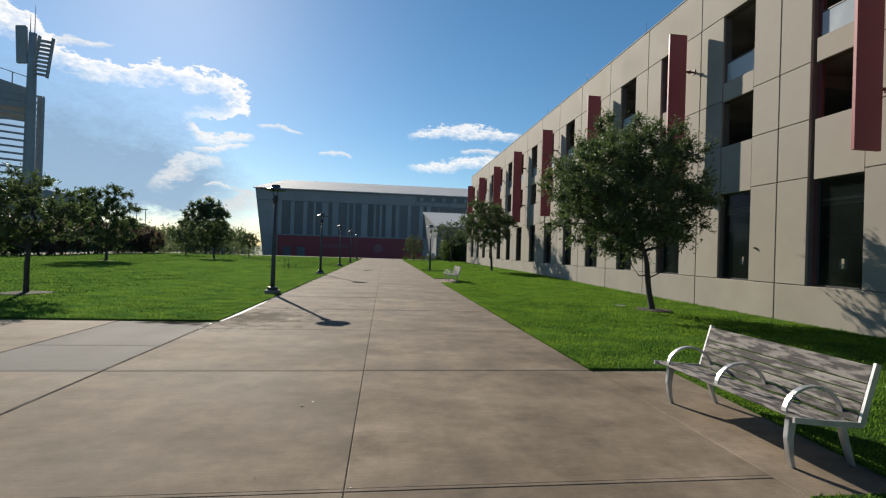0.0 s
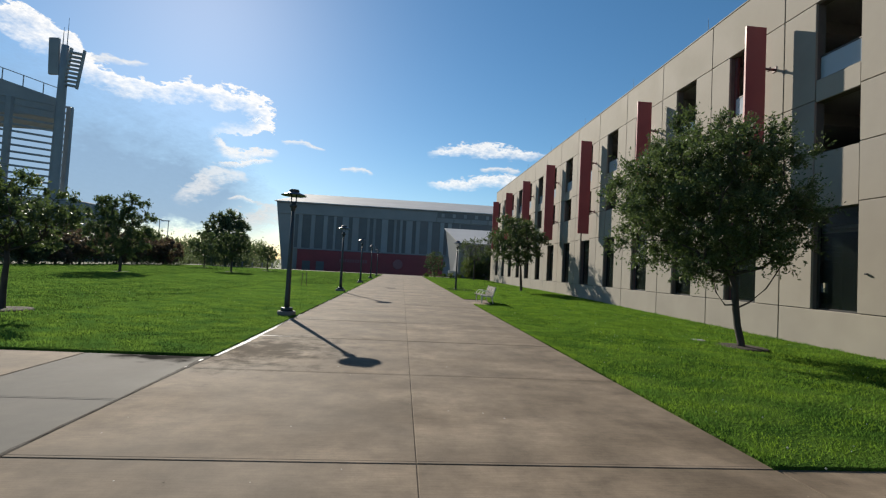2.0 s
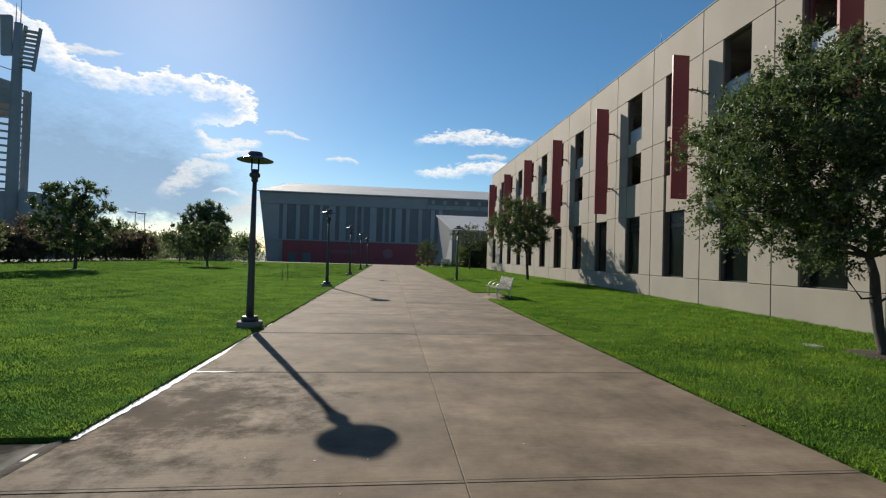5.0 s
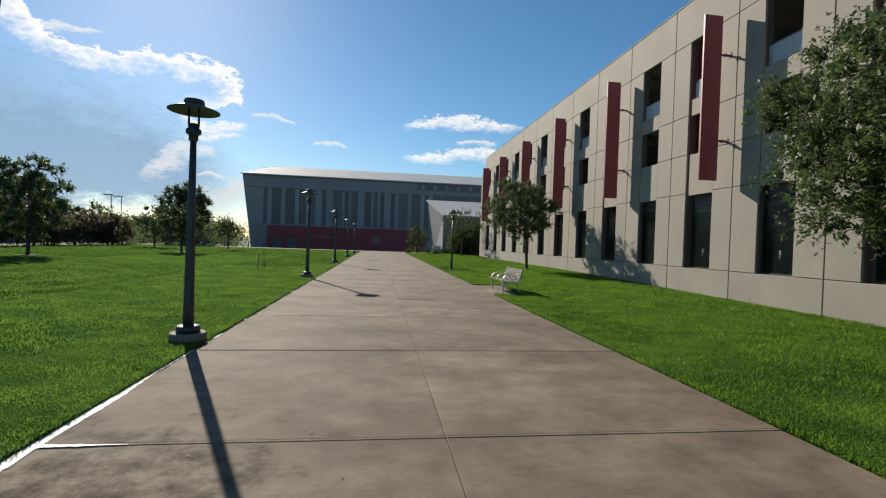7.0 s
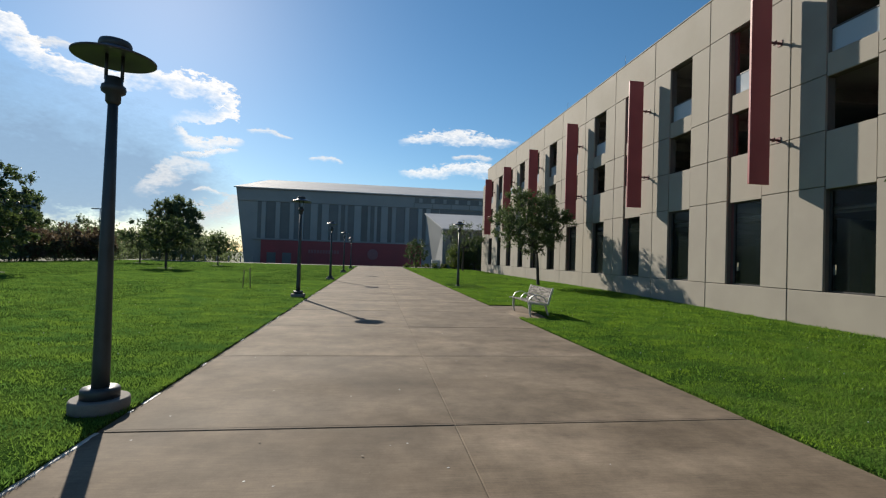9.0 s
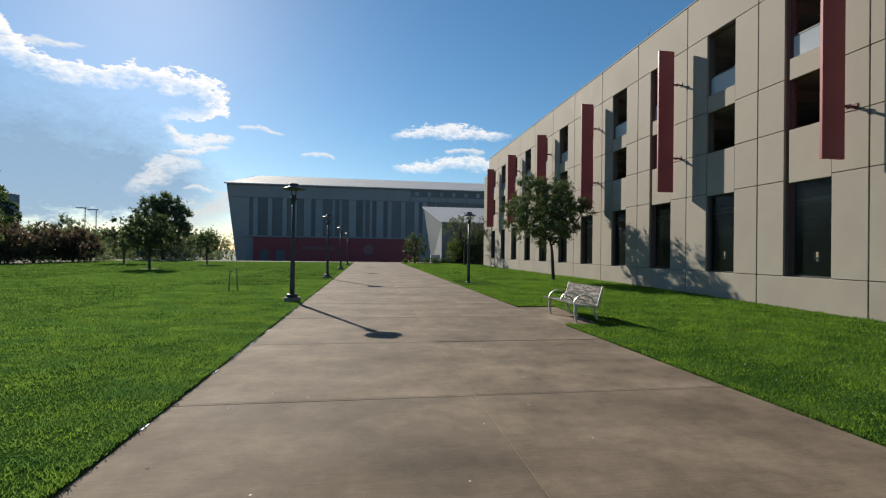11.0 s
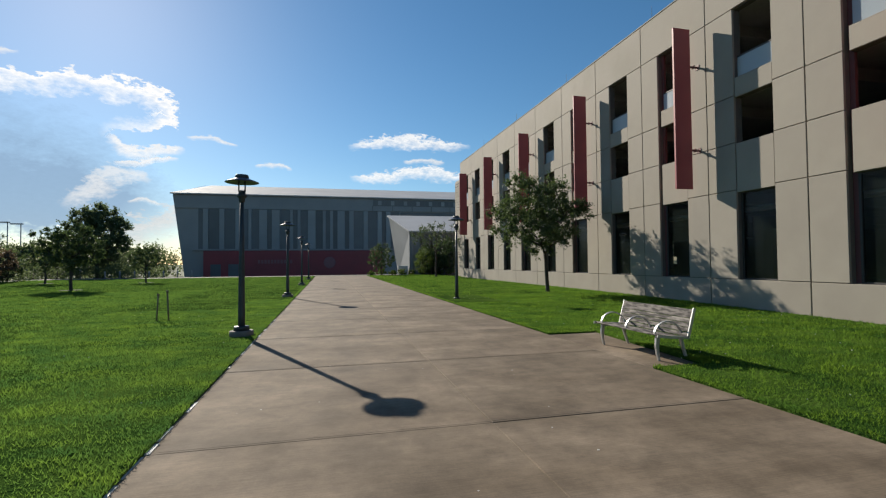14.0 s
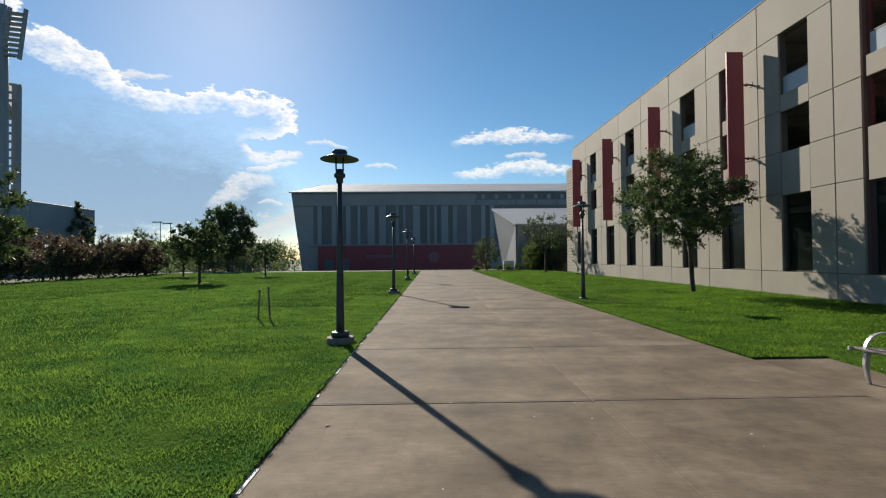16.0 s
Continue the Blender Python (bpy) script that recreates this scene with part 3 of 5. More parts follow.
def garage():
    bays = [(JOINT0 + BAY * k, k) for k in range(-7, 14)]
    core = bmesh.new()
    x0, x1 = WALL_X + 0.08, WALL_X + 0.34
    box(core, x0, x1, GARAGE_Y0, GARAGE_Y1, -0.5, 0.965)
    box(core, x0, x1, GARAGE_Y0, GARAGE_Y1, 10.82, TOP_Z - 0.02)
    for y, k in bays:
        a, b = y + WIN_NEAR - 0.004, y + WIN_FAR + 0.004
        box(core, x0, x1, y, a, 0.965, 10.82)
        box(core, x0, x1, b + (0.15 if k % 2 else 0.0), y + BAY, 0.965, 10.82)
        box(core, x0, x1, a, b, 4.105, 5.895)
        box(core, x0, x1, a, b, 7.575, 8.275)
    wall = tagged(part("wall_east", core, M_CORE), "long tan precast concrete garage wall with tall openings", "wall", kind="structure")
    g = 0.011

    def panel(y0, y1, z0, z1, sunk=0.0):
        near_joint, far_joint = abs((y0 - JOINT0) / BAY % 1) < 1e-4 or abs((y0 - JOINT0) / BAY % 1) > 0.9999, abs((y1 - JOINT0) / BAY % 1) < 1e-4 or abs((y1 - JOINT0) / BAY % 1) > 0.9999
        y0, y1 = y0 + (0.006 if near_joint else 0), y1 - (0.006 if far_joint else 0)
        data = plate_mesh("panel", y1 - y0 - 2 * g, z1 - z0 - 2 * g, 0.08 - sunk, 0.01, M_PANEL)
        piece("panel", data, wall, (WALL_X + sunk + random.uniform(0, 0.003), y0 + g, z0 + g))

    for y, k in bays:
        fin_bay = k % 2 == 1
        far = y + WIN_FAR + (0.15 if fin_bay else 0.0)
        panel(y, y + BAY, -0.5, 0.97)
        panel(y, y + BAY, 10.85, TOP_Z)
        for z0, z1 in zip(ROWS_Z, ROWS_Z[1:]):
            panel(y, y + WIN_NEAR, z0, z1)
            panel(far, y + BAY, z0, z1)
        panel(y + WIN_NEAR, y + WIN_FAR, 4.1 + 0.0, 5.9, 0.02)
        panel(y + WIN_NEAR, y + WIN_FAR, 7.57, 8.28, 0.02)
        if fin_bay:
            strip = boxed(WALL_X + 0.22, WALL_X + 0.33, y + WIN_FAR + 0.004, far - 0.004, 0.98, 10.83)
            part("red_strip", strip, M_RED_SHADED, wall, "red strip beside the openings, recess shade in its colour")
    # parapet capping
    part("coping", boxed(WALL_X - 0.02, WALL_X + 0.4, GARAGE_Y0, GARAGE_Y1 + 0.02, TOP_Z, TOP_Z + 0.06, bevel=0.01), M_PANEL, wall, "thin pale coping")
    # the far flank and the closed ends
    tagged(part("wall_south", boxed(WALL_X + 0.1, 40, GARAGE_Y0 - 0.3, GARAGE_Y0 - 0.005, -0.5, TOP_Z), M_PANEL), "plain end wall of the garage", "wall", kind="structure")
    north = bmesh.new()
    box(north, WALL_X + 0.02, 40, GARAGE_Y1 + 0.005, GARAGE_Y1 + 0.3, -0.5, TOP_Z)
    tagged(part("wall_north", north, M_PANEL), "end wall of the garage with ribbed cladding at its corner", "wall", kind="structure")
    back = bmesh.new()
    box(back, 40, 40.3, GARAGE_Y0, GARAGE_Y1, -0.5, 1.2)
    for z0, z1 in ((2.1, 5.9), (6.9, 9.0), (9.8, TOP_Z)):
        box(back, 40, 40.3, GARAGE_Y0, GARAGE_Y1, z0, z1)
    for y, k in bays:
        for z0, z1 in ((1.2, 2.1), (5.9, 6.9), (9.0, 9.8)):
            box(back, 40.01, 40.29, y, y + 3.1, z0, z1)
            box(back, 40.01, 40.29, y + 3.3, y + 3.36, z0, z1)
    tagged(part("wall_back", back, M_GARAGE), "far concrete flank of the garage with strip openings", "wall", kind="structure")
    for n, (z0, z1) in enumerate(((-0.3, 0.05), (4.3, 4.75), (7.72, 8.15), (10.95, 11.35))):
        deck = boxed(WALL_X + 0.36, 39.98, GARAGE_Y0 + 0.02, GARAGE_Y1 - 0.02, z0, z1)
        if n:
            for k in range(-7, 15):
                y = JOINT0 + BAY * k
                if GARAGE_Y0 + 0.5 < y < GARAGE_Y1 - 0.5:
                    box(deck, WALL_X + 0.37, 39.97, y - 0.2, y + 0.2, z0 - 0.42, z0 + 0.01)
        tagged(part("floor" if n == 0 else "ceiling", deck, M_GARAGE), "bare concrete parking deck in deep shade", "parking deck", kind="structure")
    for k in range(-6, 14, 2):
        for x in (19.0, 29.0):
            for z0, z1 in ((0.05, 3.88), (4.75, 7.3), (8.15, 10.53)):
                tagged(part("column", boxed(x, x + 0.6, JOINT0 + BAY * k - 0.3, JOINT0 + BAY * k + 0.3, z0, z1, bevel=0.03), M_GARAGE), "square concrete garage column", "column", group="garage columns", kind="structure")


def window_fittings():
    """Rail panels in the top openings, slim dark frames at street level and low walls behind the middle ones."""
    for k in range(-6, 14):
        y = JOINT0 + BAY * k
        a, b = y + WIN_NEAR, y + WIN_FAR
        w = tagged(new("window_1"), "open garage bay with a pale glass guard panel", "opening", group="garage openings", kind="structure")
        w.location = (WALL_X + 0.2, (a + b) / 2, 8.28)
        rail = boxed(-0.02, 0.02, -0.742, 0.742, 0.02, 0.78, bevel=0.006)
        part("guard_panel", rail, M_RAILGLASS, w)
        part("handrail", boxed(-0.035, 0.035, -0.745, 0.745, 0.782, 0.83, bevel=0.008), M_FRAME, w)
        part("sill", boxed(-0.16, 0.12, -0.745, 0.745, -0.003, 0.018), M_PANEL, w)
        v = tagged(new("window_2"), "tall dark street-level garage opening with slim frame", "opening", group="garage openings", kind="structure")
        v.location = (WALL_X + 0.24, (a + b) / 2, 0.97)
        frame_bm = bmesh.new()
        box(frame_bm, -0.04, 0.04, -0.746, -0.68, 0, 3.13)
        box(frame_bm, -0.04, 0.04, 0.68, 0.746, 0, 3.13)
        box(frame_bm, -0.03, 0.03, -0.68, 0.68, 3.09, 3.13)
        box(frame_bm, -0.03, 0.03, -0.68, 0.68, 0.0, 0.05)
        part("window_frame", frame_bm, M_FRAME, v)
        part("pane", boxed(-0.008, 0.008, -0.68, 0.68, 0.05, 3.09), M_DARKGLASS, v).visible_shadow = False


def red_fin():
    """Perpendicular blade hung off the wall on two clamped brackets."""
    fin = thing("wall_fin", "tall dusky red metal blade standing off the garage wall", "facade fin", group="red fins")
    part("blade", boxed(-1.13, -0.37, -0.045, 0.045, 4.47, 10.85, bevel=0.006), M_RED, fin)
    for z in (6.02, 9.36):
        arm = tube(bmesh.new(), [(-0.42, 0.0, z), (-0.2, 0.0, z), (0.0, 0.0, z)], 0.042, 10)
        arm_ob = part("bracket", arm, M_RED_SHADED, fin)
        part("clamp", boxed(-0.235, -0.175, -0.07, 0.07, z - 0.07, z + 0.07, bevel=0.02), M_RED_SHADED, arm_ob)
        part("wall_plate", boxed(-0.02, 0.0, -0.1, 0.1, z - 0.1, z + 0.1, bevel=0.006), M_RED_SHADED, arm_ob)
    return fin


def fins():
    first = red_fin()
    first.location = (WALL_X, FINS_Y[0], 0)
    for y in FINS_Y[1:]:
        copy_thing(first, pose(WALL_X, y, 0))


def ceiling_pipes():
    for x, z, r in ((13.35, 3.6, 0.05), (13.6, 3.66, 0.035), (13.9, 3.56, 0.06)):
        pipe = tube(bmesh.new(), [(x, GARAGE_Y0 + 1, z), (x, 25, z), (x, GARAGE_Y1 - 1, z)], r, 8)
        for k in range(-6, 14, 2):  # hangers up to the beams
            tube(pipe, [(x, JOINT0 + BAY * k, z), (x, JOINT0 + BAY * k, z + 0.15), (x, JOINT0 + BAY * k, 3.9)], 0.012, 5)
        tagged(part("pipe", pipe, M_WHITEWALL), "pale service pipe under the garage ceiling", "pipe", group="ceiling pipes")


def lightning_rods():
    for y in (14.0, 21.8, 28.6, 36.0, 44.0, 52.0, 60.0):
        rod = tube(bmesh.new(), [(0, 0, 0), (0, 0, 0.35), (0, 0, 0.7)], [0.012, 0.01, 0.005], 6)
        lathe(rod, [(0.04, 0), (0.04, 0.03), (0.015, 0.05)], 8)
        ob = part("lightning_rod", rod, M_FRAME)
        ob.location = (WALL_X + 0.2, y, TOP_Z + 0.06)
        tagged(ob, "thin lightning rod on the garage parapet", "rod", group="lightning rods")


def ribbed_corner():
    """Horizontal ribbed cladding at the far corner of the garage."""
    holder = tagged(part("trim", boxed(WALL_X + 0.1, WALL_X + 0.2, GARAGE_Y1 + 0.31, GARAGE_Y1 + 2.6, -0.4, 11.0), M_PANEL), "pale ribbed cladding at the garage corner", "cladding", kind="structure")
    data = plate_mesh("slat", 2.28, 0.26, 0.06, 0.02, M_PANEL)
    for i in range(36):
        piece("slat", data, holder, (WALL_X + 0.04, GARAGE_Y1 + 0.32, 0.1 + i * 0.3))


window_fittings()
fins()
lightning_rods()
ceiling_pipes()


# ---- lamps, benches, stakes ----
def street_lamp(plinth):
    lamp = thing("street_lamp", "dark steel path lamp with dished blue-grey shade" + (" on concrete plinth" if plinth else " on base plate"), "street lamp", group="path lamps")
    z = 0.0
    if plinth:
        part("plinth", lathe(bmesh.new(), [(0.262, -0.08), (0.262, 0.13), (0.25, 0.15)], 24), M_PLINTH, lamp, "weathered round concrete plinth")
        z = 0.15
        part("base_cover", lathe(bmesh.new(), [(0.172, z), (0.172, z + 0.08), (0.16, z + 0.1), (0.085, z + 0.105)], 24), M_STEEL, lamp)
    else:
        part("base_cover", lathe(bmesh.new(), [(0.15, 0), (0.15, 0.05), (0.085, 0.07)], 20), M_STEEL, lamp)
    part("pole", lathe(bmesh.new(), [(0.08, z + 0.05), (0.077, 0.5), (0.062, 1.8), (0.045, 3.12)], 16), M_STEEL, lamp)
    part("collar", lathe(bmesh.new(), [(0.046, 3.1), (0.068, 3.13), (0.068, 3.2), (0.105, 3.225), (0.112, 3.255), (0.105, 3.29), (0.08, 3.31), (0.08, 3.375), (0.055, 3.38)], 18), M_STEEL, lamp)
    for x in (-0.068, 0.068):
        part("strut", tube(bmesh.new(), [(x, 0, 3.35), (x, 0, 3.49), (x, 0, 3.61)], 0.016, 8), M_STEEL, lamp)
    part("shade", lathe(bmesh.new(), [(0.05, 3.61), (0.19, 3.6), (0.355, 3.56), (0.369, 3.565), (0.369, 3.577), (0.27, 3.615), (0.18, 3.65), (0.15, 3.67)], 36), M_SHADE, lamp, "wide dull metal shade")
    part("cap", lathe(bmesh.new(), [(0.125, 3.65), (0.147, 3.665), (0.147, 3.715), (0.135, 3.745), (0.07, 3.757)], 28), M_STEEL, lamp)
    return lamp


def lamps():
    first = street_lamp(True)
    first.matrix_world = pose(-3.765, 16.46, 0.0, 0, 0, 20)
    for y in (29.24, 41.9, 54.7, 67.4):
        copy_thing(first, pose(-3.85, y, 0.0, 0, 0, 20))
    plain = street_lamp(False)
    plain.matrix_world = pose(3.75, 38.1, 0.02, 0, 0, 10)


def bench():
    """Faces -x; 1.88 m long in y; the seat slats run lengthwise."""
    b = thing("bench", "weathered grey timber park bench with silver metal arches", "bench", group="walkside benches")
    half = 0.93
    for i in range(6):  # seat slats, sloping down to the back
        x = -0.02 + i * 0.0885
        z = 0.45 - i * 0.011
        part("seat_slat", boxed(x, x + 0.082, -half, half, z - 0.024, z, bevel=0.005), M_WOOD, b)
    tilt = Matrix.Translation((0.52, 0, 0.385)) @ Matrix.Rotation(radians(16), 4, "Y")
    low = 0.015
    for h in (0.072, 0.072, 0.072, 0.072, 0.15):
        bm = boxed(-0.013, 0.015, -half, half, low, low + h, bevel=0.005)
        bmesh.ops.transform(bm, matrix=tilt, verts=bm.verts)
        part("back_slat", bm, M_WOOD, b)
        low += h + 0.007
    for y in (-half - 0.012, half + 0.012):  # end frames: back upright and seat rail
        bm = bar(bmesh.new(), [(0.535, y, 0.38), (0.60, y, 0.62), (0.672, y, 0.868)], 0.022, 0.05)
        part("back_frame", bm, M_CHROME, b)
        part("seat_rail", bar(bmesh.new(), [(-0.06, y, 0.435), (0.2, y, 0.408), (0.545, y, 0.385)], 0.022, 0.045), M_CHROME, b)
    for y in (-0.8, 0.8):
        for rows in (((0.055, 0.40, 0.075), (0.035, 0.24, 0.062), (0.05, 0.1, 0.045), (0.075, 0.0, 0.034)), ((0.5, 0.39, 0.06), (0.545, 0.22, 0.052), (0.585, 0.1, 0.044), (0.625, 0.0, 0.036))):
            bm = bmesh.new()
            rings = [[bm.verts.new((x + sx * w / 2, y + sy * 0.024, z)) for sx, sy in ((-1, -1), (1, -1), (1, 1), (-1, 1))] for x, z, w in rows]
            for lo, hi in zip(rings, rings[1:]):
                for k in range(4):
                    bm.faces.new((lo[k], hi[k], hi[(k + 1) % 4], lo[(k + 1) % 4]))
            bm.faces.new(rings[0])
            bm.faces.new(rings[-1][::-1])
            bmesh.ops.bevel(bm, geom=bm.edges[:], offset=0.005, segments=1, affect="EDGES")
            part("leg", bm, M_CHROME, b)
        part("cross_bar", bar(bmesh.new(), [(0.03, y, 0.405), (0.3, y, 0.375), (0.54, y, 0.36)], 0.05, 0.03), M_CHROME, b)
    for y in (-0.78, 0.0, 0.78):  # arched armrests
        pts = []
        for i in range(15):
            a = math.pi * i / 14
            pts.append((0.275 - 0.265 * math.cos(a), y, 0.43 + 0.24 * math.sin(a) - 0.0035 * i))
        part("armrest", bar(bmesh.new(), pts, 0.044, 0.02), M_CHROME, b)
    return b


def benches():
    first = bench()
    first.matrix_world = pose(3.23, 4.03, 0.002)
    copy_thing(first, pose(3.38, 25.2, 0.002))


def stakes():
    for x, tx, y, h in ((-6.8, 0.04, 33.0, 0.75), (-6.47, -0.04, 32.97, 0.84)):
        s = thing("garden_stake", "thin leaning wooden stake pushed into the lawn", "stake", (x, y, 0.02), group="lawn stakes")
        part("shaft", tube(bmesh.new(), [(0, 0, -0.05), (tx * 0.5, 0, h * 0.5), (tx, 0, h)], 0.022, 6), M_STAKE, s)
        part("knob", lathe(bmesh.new(), [(0.01, h - 0.02), (0.035, h), (0.035, h + 0.05), (0.01, h + 0.06)], 8, (tx, 0, 0)), M_STAKE, s)


lamps()
benches()
stakes()


# ---- trees ----
def leaf_cloud(name, clumps, per, sigma, size, material, parent, rng):
    """Many small leaves about clump centres, two triangles each."""
    c = np.repeat(np.array(clumps, np.float32), per, axis=0)
    k = len(c)
    p = c + rng.normal(0, 1, (k, 3)) * sigma * np.array((1, 1, 0.75))
    a = rng.normal(0, 1, (k, 3))
    a /= np.linalg.norm(a, axis=1, keepdims=True)
    b = np.cross(a, rng.normal(0, 1, (k, 3)))
    b /= np.linalg.norm(b, axis=1, keepdims=True)
    s = (rng.uniform(0.6, 1.4, k) * size)[:, None]
    quad = np.stack((p - a * s, p - b * s * 0.42, p + a * s, p + b * s * 0.42), 1).reshape(-1, 3).astype(np.float32)
    data = bpy.data.meshes.new(name)
    data.vertices.add(4 * k)
    data.vertices.foreach_set("co", quad.ravel())
    data.loops.add(4 * k)
    data.loops.foreach_set("vertex_index", np.arange(4 * k, dtype=np.int32))
    data.polygons.add(k)
    data.polygons.foreach_set("loop_start", np.arange(0, 4 * k, 4, dtype=np.int32))
    data.update(calc_edges=True)
    data.materials.append(material)
    ob = new(name, data)
    ob.parent = parent
    return ob


def leafy_twigs(name, clumps, outward, per, reach, size, material, parent, rng, up=0.35):
    """Twigs that leave each clump outward and upward, set with small pointed leaves."""
    c, o = np.array(clumps, np.float32), np.array(outward, np.float32)
    along = 11
    twigs = max(3, per // along)
    c, o = np.repeat(c, twigs, axis=0), np.repeat(o, twigs, axis=0)
    k = len(c)
    d = o * 0.75 + rng.normal(0, 0.62, (k, 3)) + np.array((0, 0, up))
    d /= np.linalg.norm(d, axis=1, keepdims=True)
    span = reach * rng.uniform(0.45, 1.25, k)
    bow = rng.normal(0, 0.16, (k, 3)) * span[:, None]
    s = rng.uniform(0.05, 1.0, (k, along))
    p = c[:, None] + d[:, None] * (s * span[:, None])[..., None] + bow[:, None] * (s * s)[..., None]
    p = (p + rng.normal(0, size * 0.55, (k, along, 3))).reshape(-1, 3)
    a = (np.repeat(d, along, axis=0) * 0.55 + rng.normal(0, 0.7, (k * along, 3)))
    a /= np.linalg.norm(a, axis=1, keepdims=True)
    b = np.cross(a, rng.normal(0, 1, a.shape) + np.array((0, 0, 0.6)))
    b /= np.linalg.norm(b, axis=1, keepdims=True)
    n = len(p)
    r = (rng.uniform(0.6, 1.35, n) * size)[:, None]
    quad = np.stack((p - a * r, p - b * r * 0.4 - a * r * 0.1, p + a * r, p + b * r * 0.4 - a * r * 0.1), 1).reshape(-1, 3).astype(np.float32)
    data = bpy.data.meshes.new(name)
    data.vertices.add(4 * n)
    data.vertices.foreach_set("co", quad.ravel())
    data.loops.add(4 * n)
    data.loops.foreach_set("vertex_index", np.arange(4 * n, dtype=np.int32))
    data.polygons.add(n)
    data.polygons.foreach_set("loop_start", np.arange(0, 4 * n, 4, dtype=np.int32))
    data.update(calc_edges=True)
    data.materials.append(material)
    ob = new(name, data)
    ob.parent = parent
    return ob


def tree(label, at, height, radius, crown_low, trunk_r, clump_count, per, size, seed, fork=None, material=None, lean=(0, 0), group="", shape=1.0, ring=True, off=(0, 0), full=1.0, up=0.35, low_limbs=()):
    """A leaning trunk, limbs that branch from bough to bough, and boughs of leafy twigs with gaps between them."""
    rng = np.random.default_rng(seed)
    t = thing("tree", label, "tree", at, group=group)
    fork = fork or crown_low + 0.25 * (height - crown_low)
    bm = bmesh.new()
    top = Vector((lean[0], lean[1], fork))
    pts = [Vector((0, 0, -0.1)), Vector((0, 0, 0.12))] + [Vector((lean[0] * s + rng.normal(0, 0.02), lean[1] * s + rng.normal(0, 0.02), fork * s)) for s in (0.3, 0.55, 0.8)] + [top]
    tube(bm, pts, [trunk_r * 1.35, trunk_r * 1.1, trunk_r, trunk_r * 1.02, trunk_r * 0.86, trunk_r * 0.78], 10)
    mid, half = (crown_low + height) / 2, (height - crown_low) / 2
    axis = Vector((lean[0] + off[0], lean[1] + off[1], mid))
    # boughs, kept apart from each other, thickest towards the outside
    count = max(10, min(64, clump_count // 7))
    apart, tries, boughs = 1.45 * count ** (-1 / 3), 0, []
    while len(boughs) < count:
        tries += 1
        if tries % 60 == 0:
            apart *= 0.95
        v = rng.normal(0, 1, 3)
        v /= np.linalg.norm(v)
        q = v * rng.uniform(0.12, 1.0) ** 0.5 * (0.86 + 0.46 * noise.noise((v[0] * 2.1 + seed, v[1] * 2.1, v[2] * 2.1)))
        q *= min(1.0, 0.84 / np.linalg.norm(q))
        if all(np.linalg.norm(q - w) > apart for w in boughs):
            boughs.append(q)

    def place(q):
        taper = 1.0 - (shape - 1.0) * max(0.0, q[2])
        return axis + Vector((q[0] * radius * taper, q[1] * radius * taper, q[2] * half))

    # limbs grow from node to node, nearest to the fork first
    nodes = [(top.lerp(pts[4], 0.6), 0), (top, 0)]
    rise = Vector((0, 0, 0.35))
    for q in sorted(boughs, key=lambda w: (place(w) - top).length):
        end = place(q)
        start, depth = min(nodes, key=lambda n: (n[0] + rise - end).length + 0.12 * radius * n[1])
        r = trunk_r * 0.6 * 0.68 ** depth
        bend = start.lerp(end, 0.5) + Vector((rng.normal(0, 0.05), rng.normal(0, 0.05), rng.uniform(-0.02, 0.07))) * radius
        tube(bm, [start, start.lerp(bend, 0.55), bend, bend.lerp(end, 0.6), end], [r, r * 0.88, r * 0.76, r * 0.62, r * 0.5], 6)
        nodes.append((end, depth + 1))
        nodes.append((bend, depth + 1))
    for limb in low_limbs:
        tube(bm, [Vector(p) for p in limb], [trunk_r * 0.3, trunk_r * 0.24, trunk_r * 0.2, trunk_r * 0.14][:len(limb)], 6)
    clumps, outward = [], []
    share, wide = max(3, clump_count // count), 1.15 * count ** (-1 / 3) * full
    for q in boughs:
        big = rng.uniform(0.75, 1.2)
        for _ in range(max(2, int(share * big))):
            v = rng.normal(0, 1, 3)
            v *= rng.uniform(0.1, 1.0) ** 0.5 / np.linalg.norm(v)
            w = q + v * wide * big * np.array((1.0, 1.0, 0.72))
            w *= min(1.0, 0.97 / np.linalg.norm(w))
            clumps.append(tuple(place(w)))
            o = Vector(v) * 0.8 + Vector(w)
            outward.append(tuple(o.normalized() if o.length else o))
        hub = place(q)
        for c in clumps[-3:]:
            tube(bm, [hub, hub.lerp(Vector(c), 0.55) + Vector((0, 0, 0.02)), Vector(c)], [trunk_r * 0.12, trunk_r * 0.09, trunk_r * 0.05], 4)
    part("trunk", bm, M_BARK, t)
    leafy_twigs("crown", clumps, outward, per, radius * 0.17 * full, size, material or M_LEAF, t, rng, up)
    if ring:
        part("mulch_ring", lathe(bmesh.new(), [(0.66, -0.02), (0.62, 0.03), (0.45, 0.04), (0.1, 0.05)], 24), M_SOIL, t, "dark bare soil ring round the trunk")
    return t


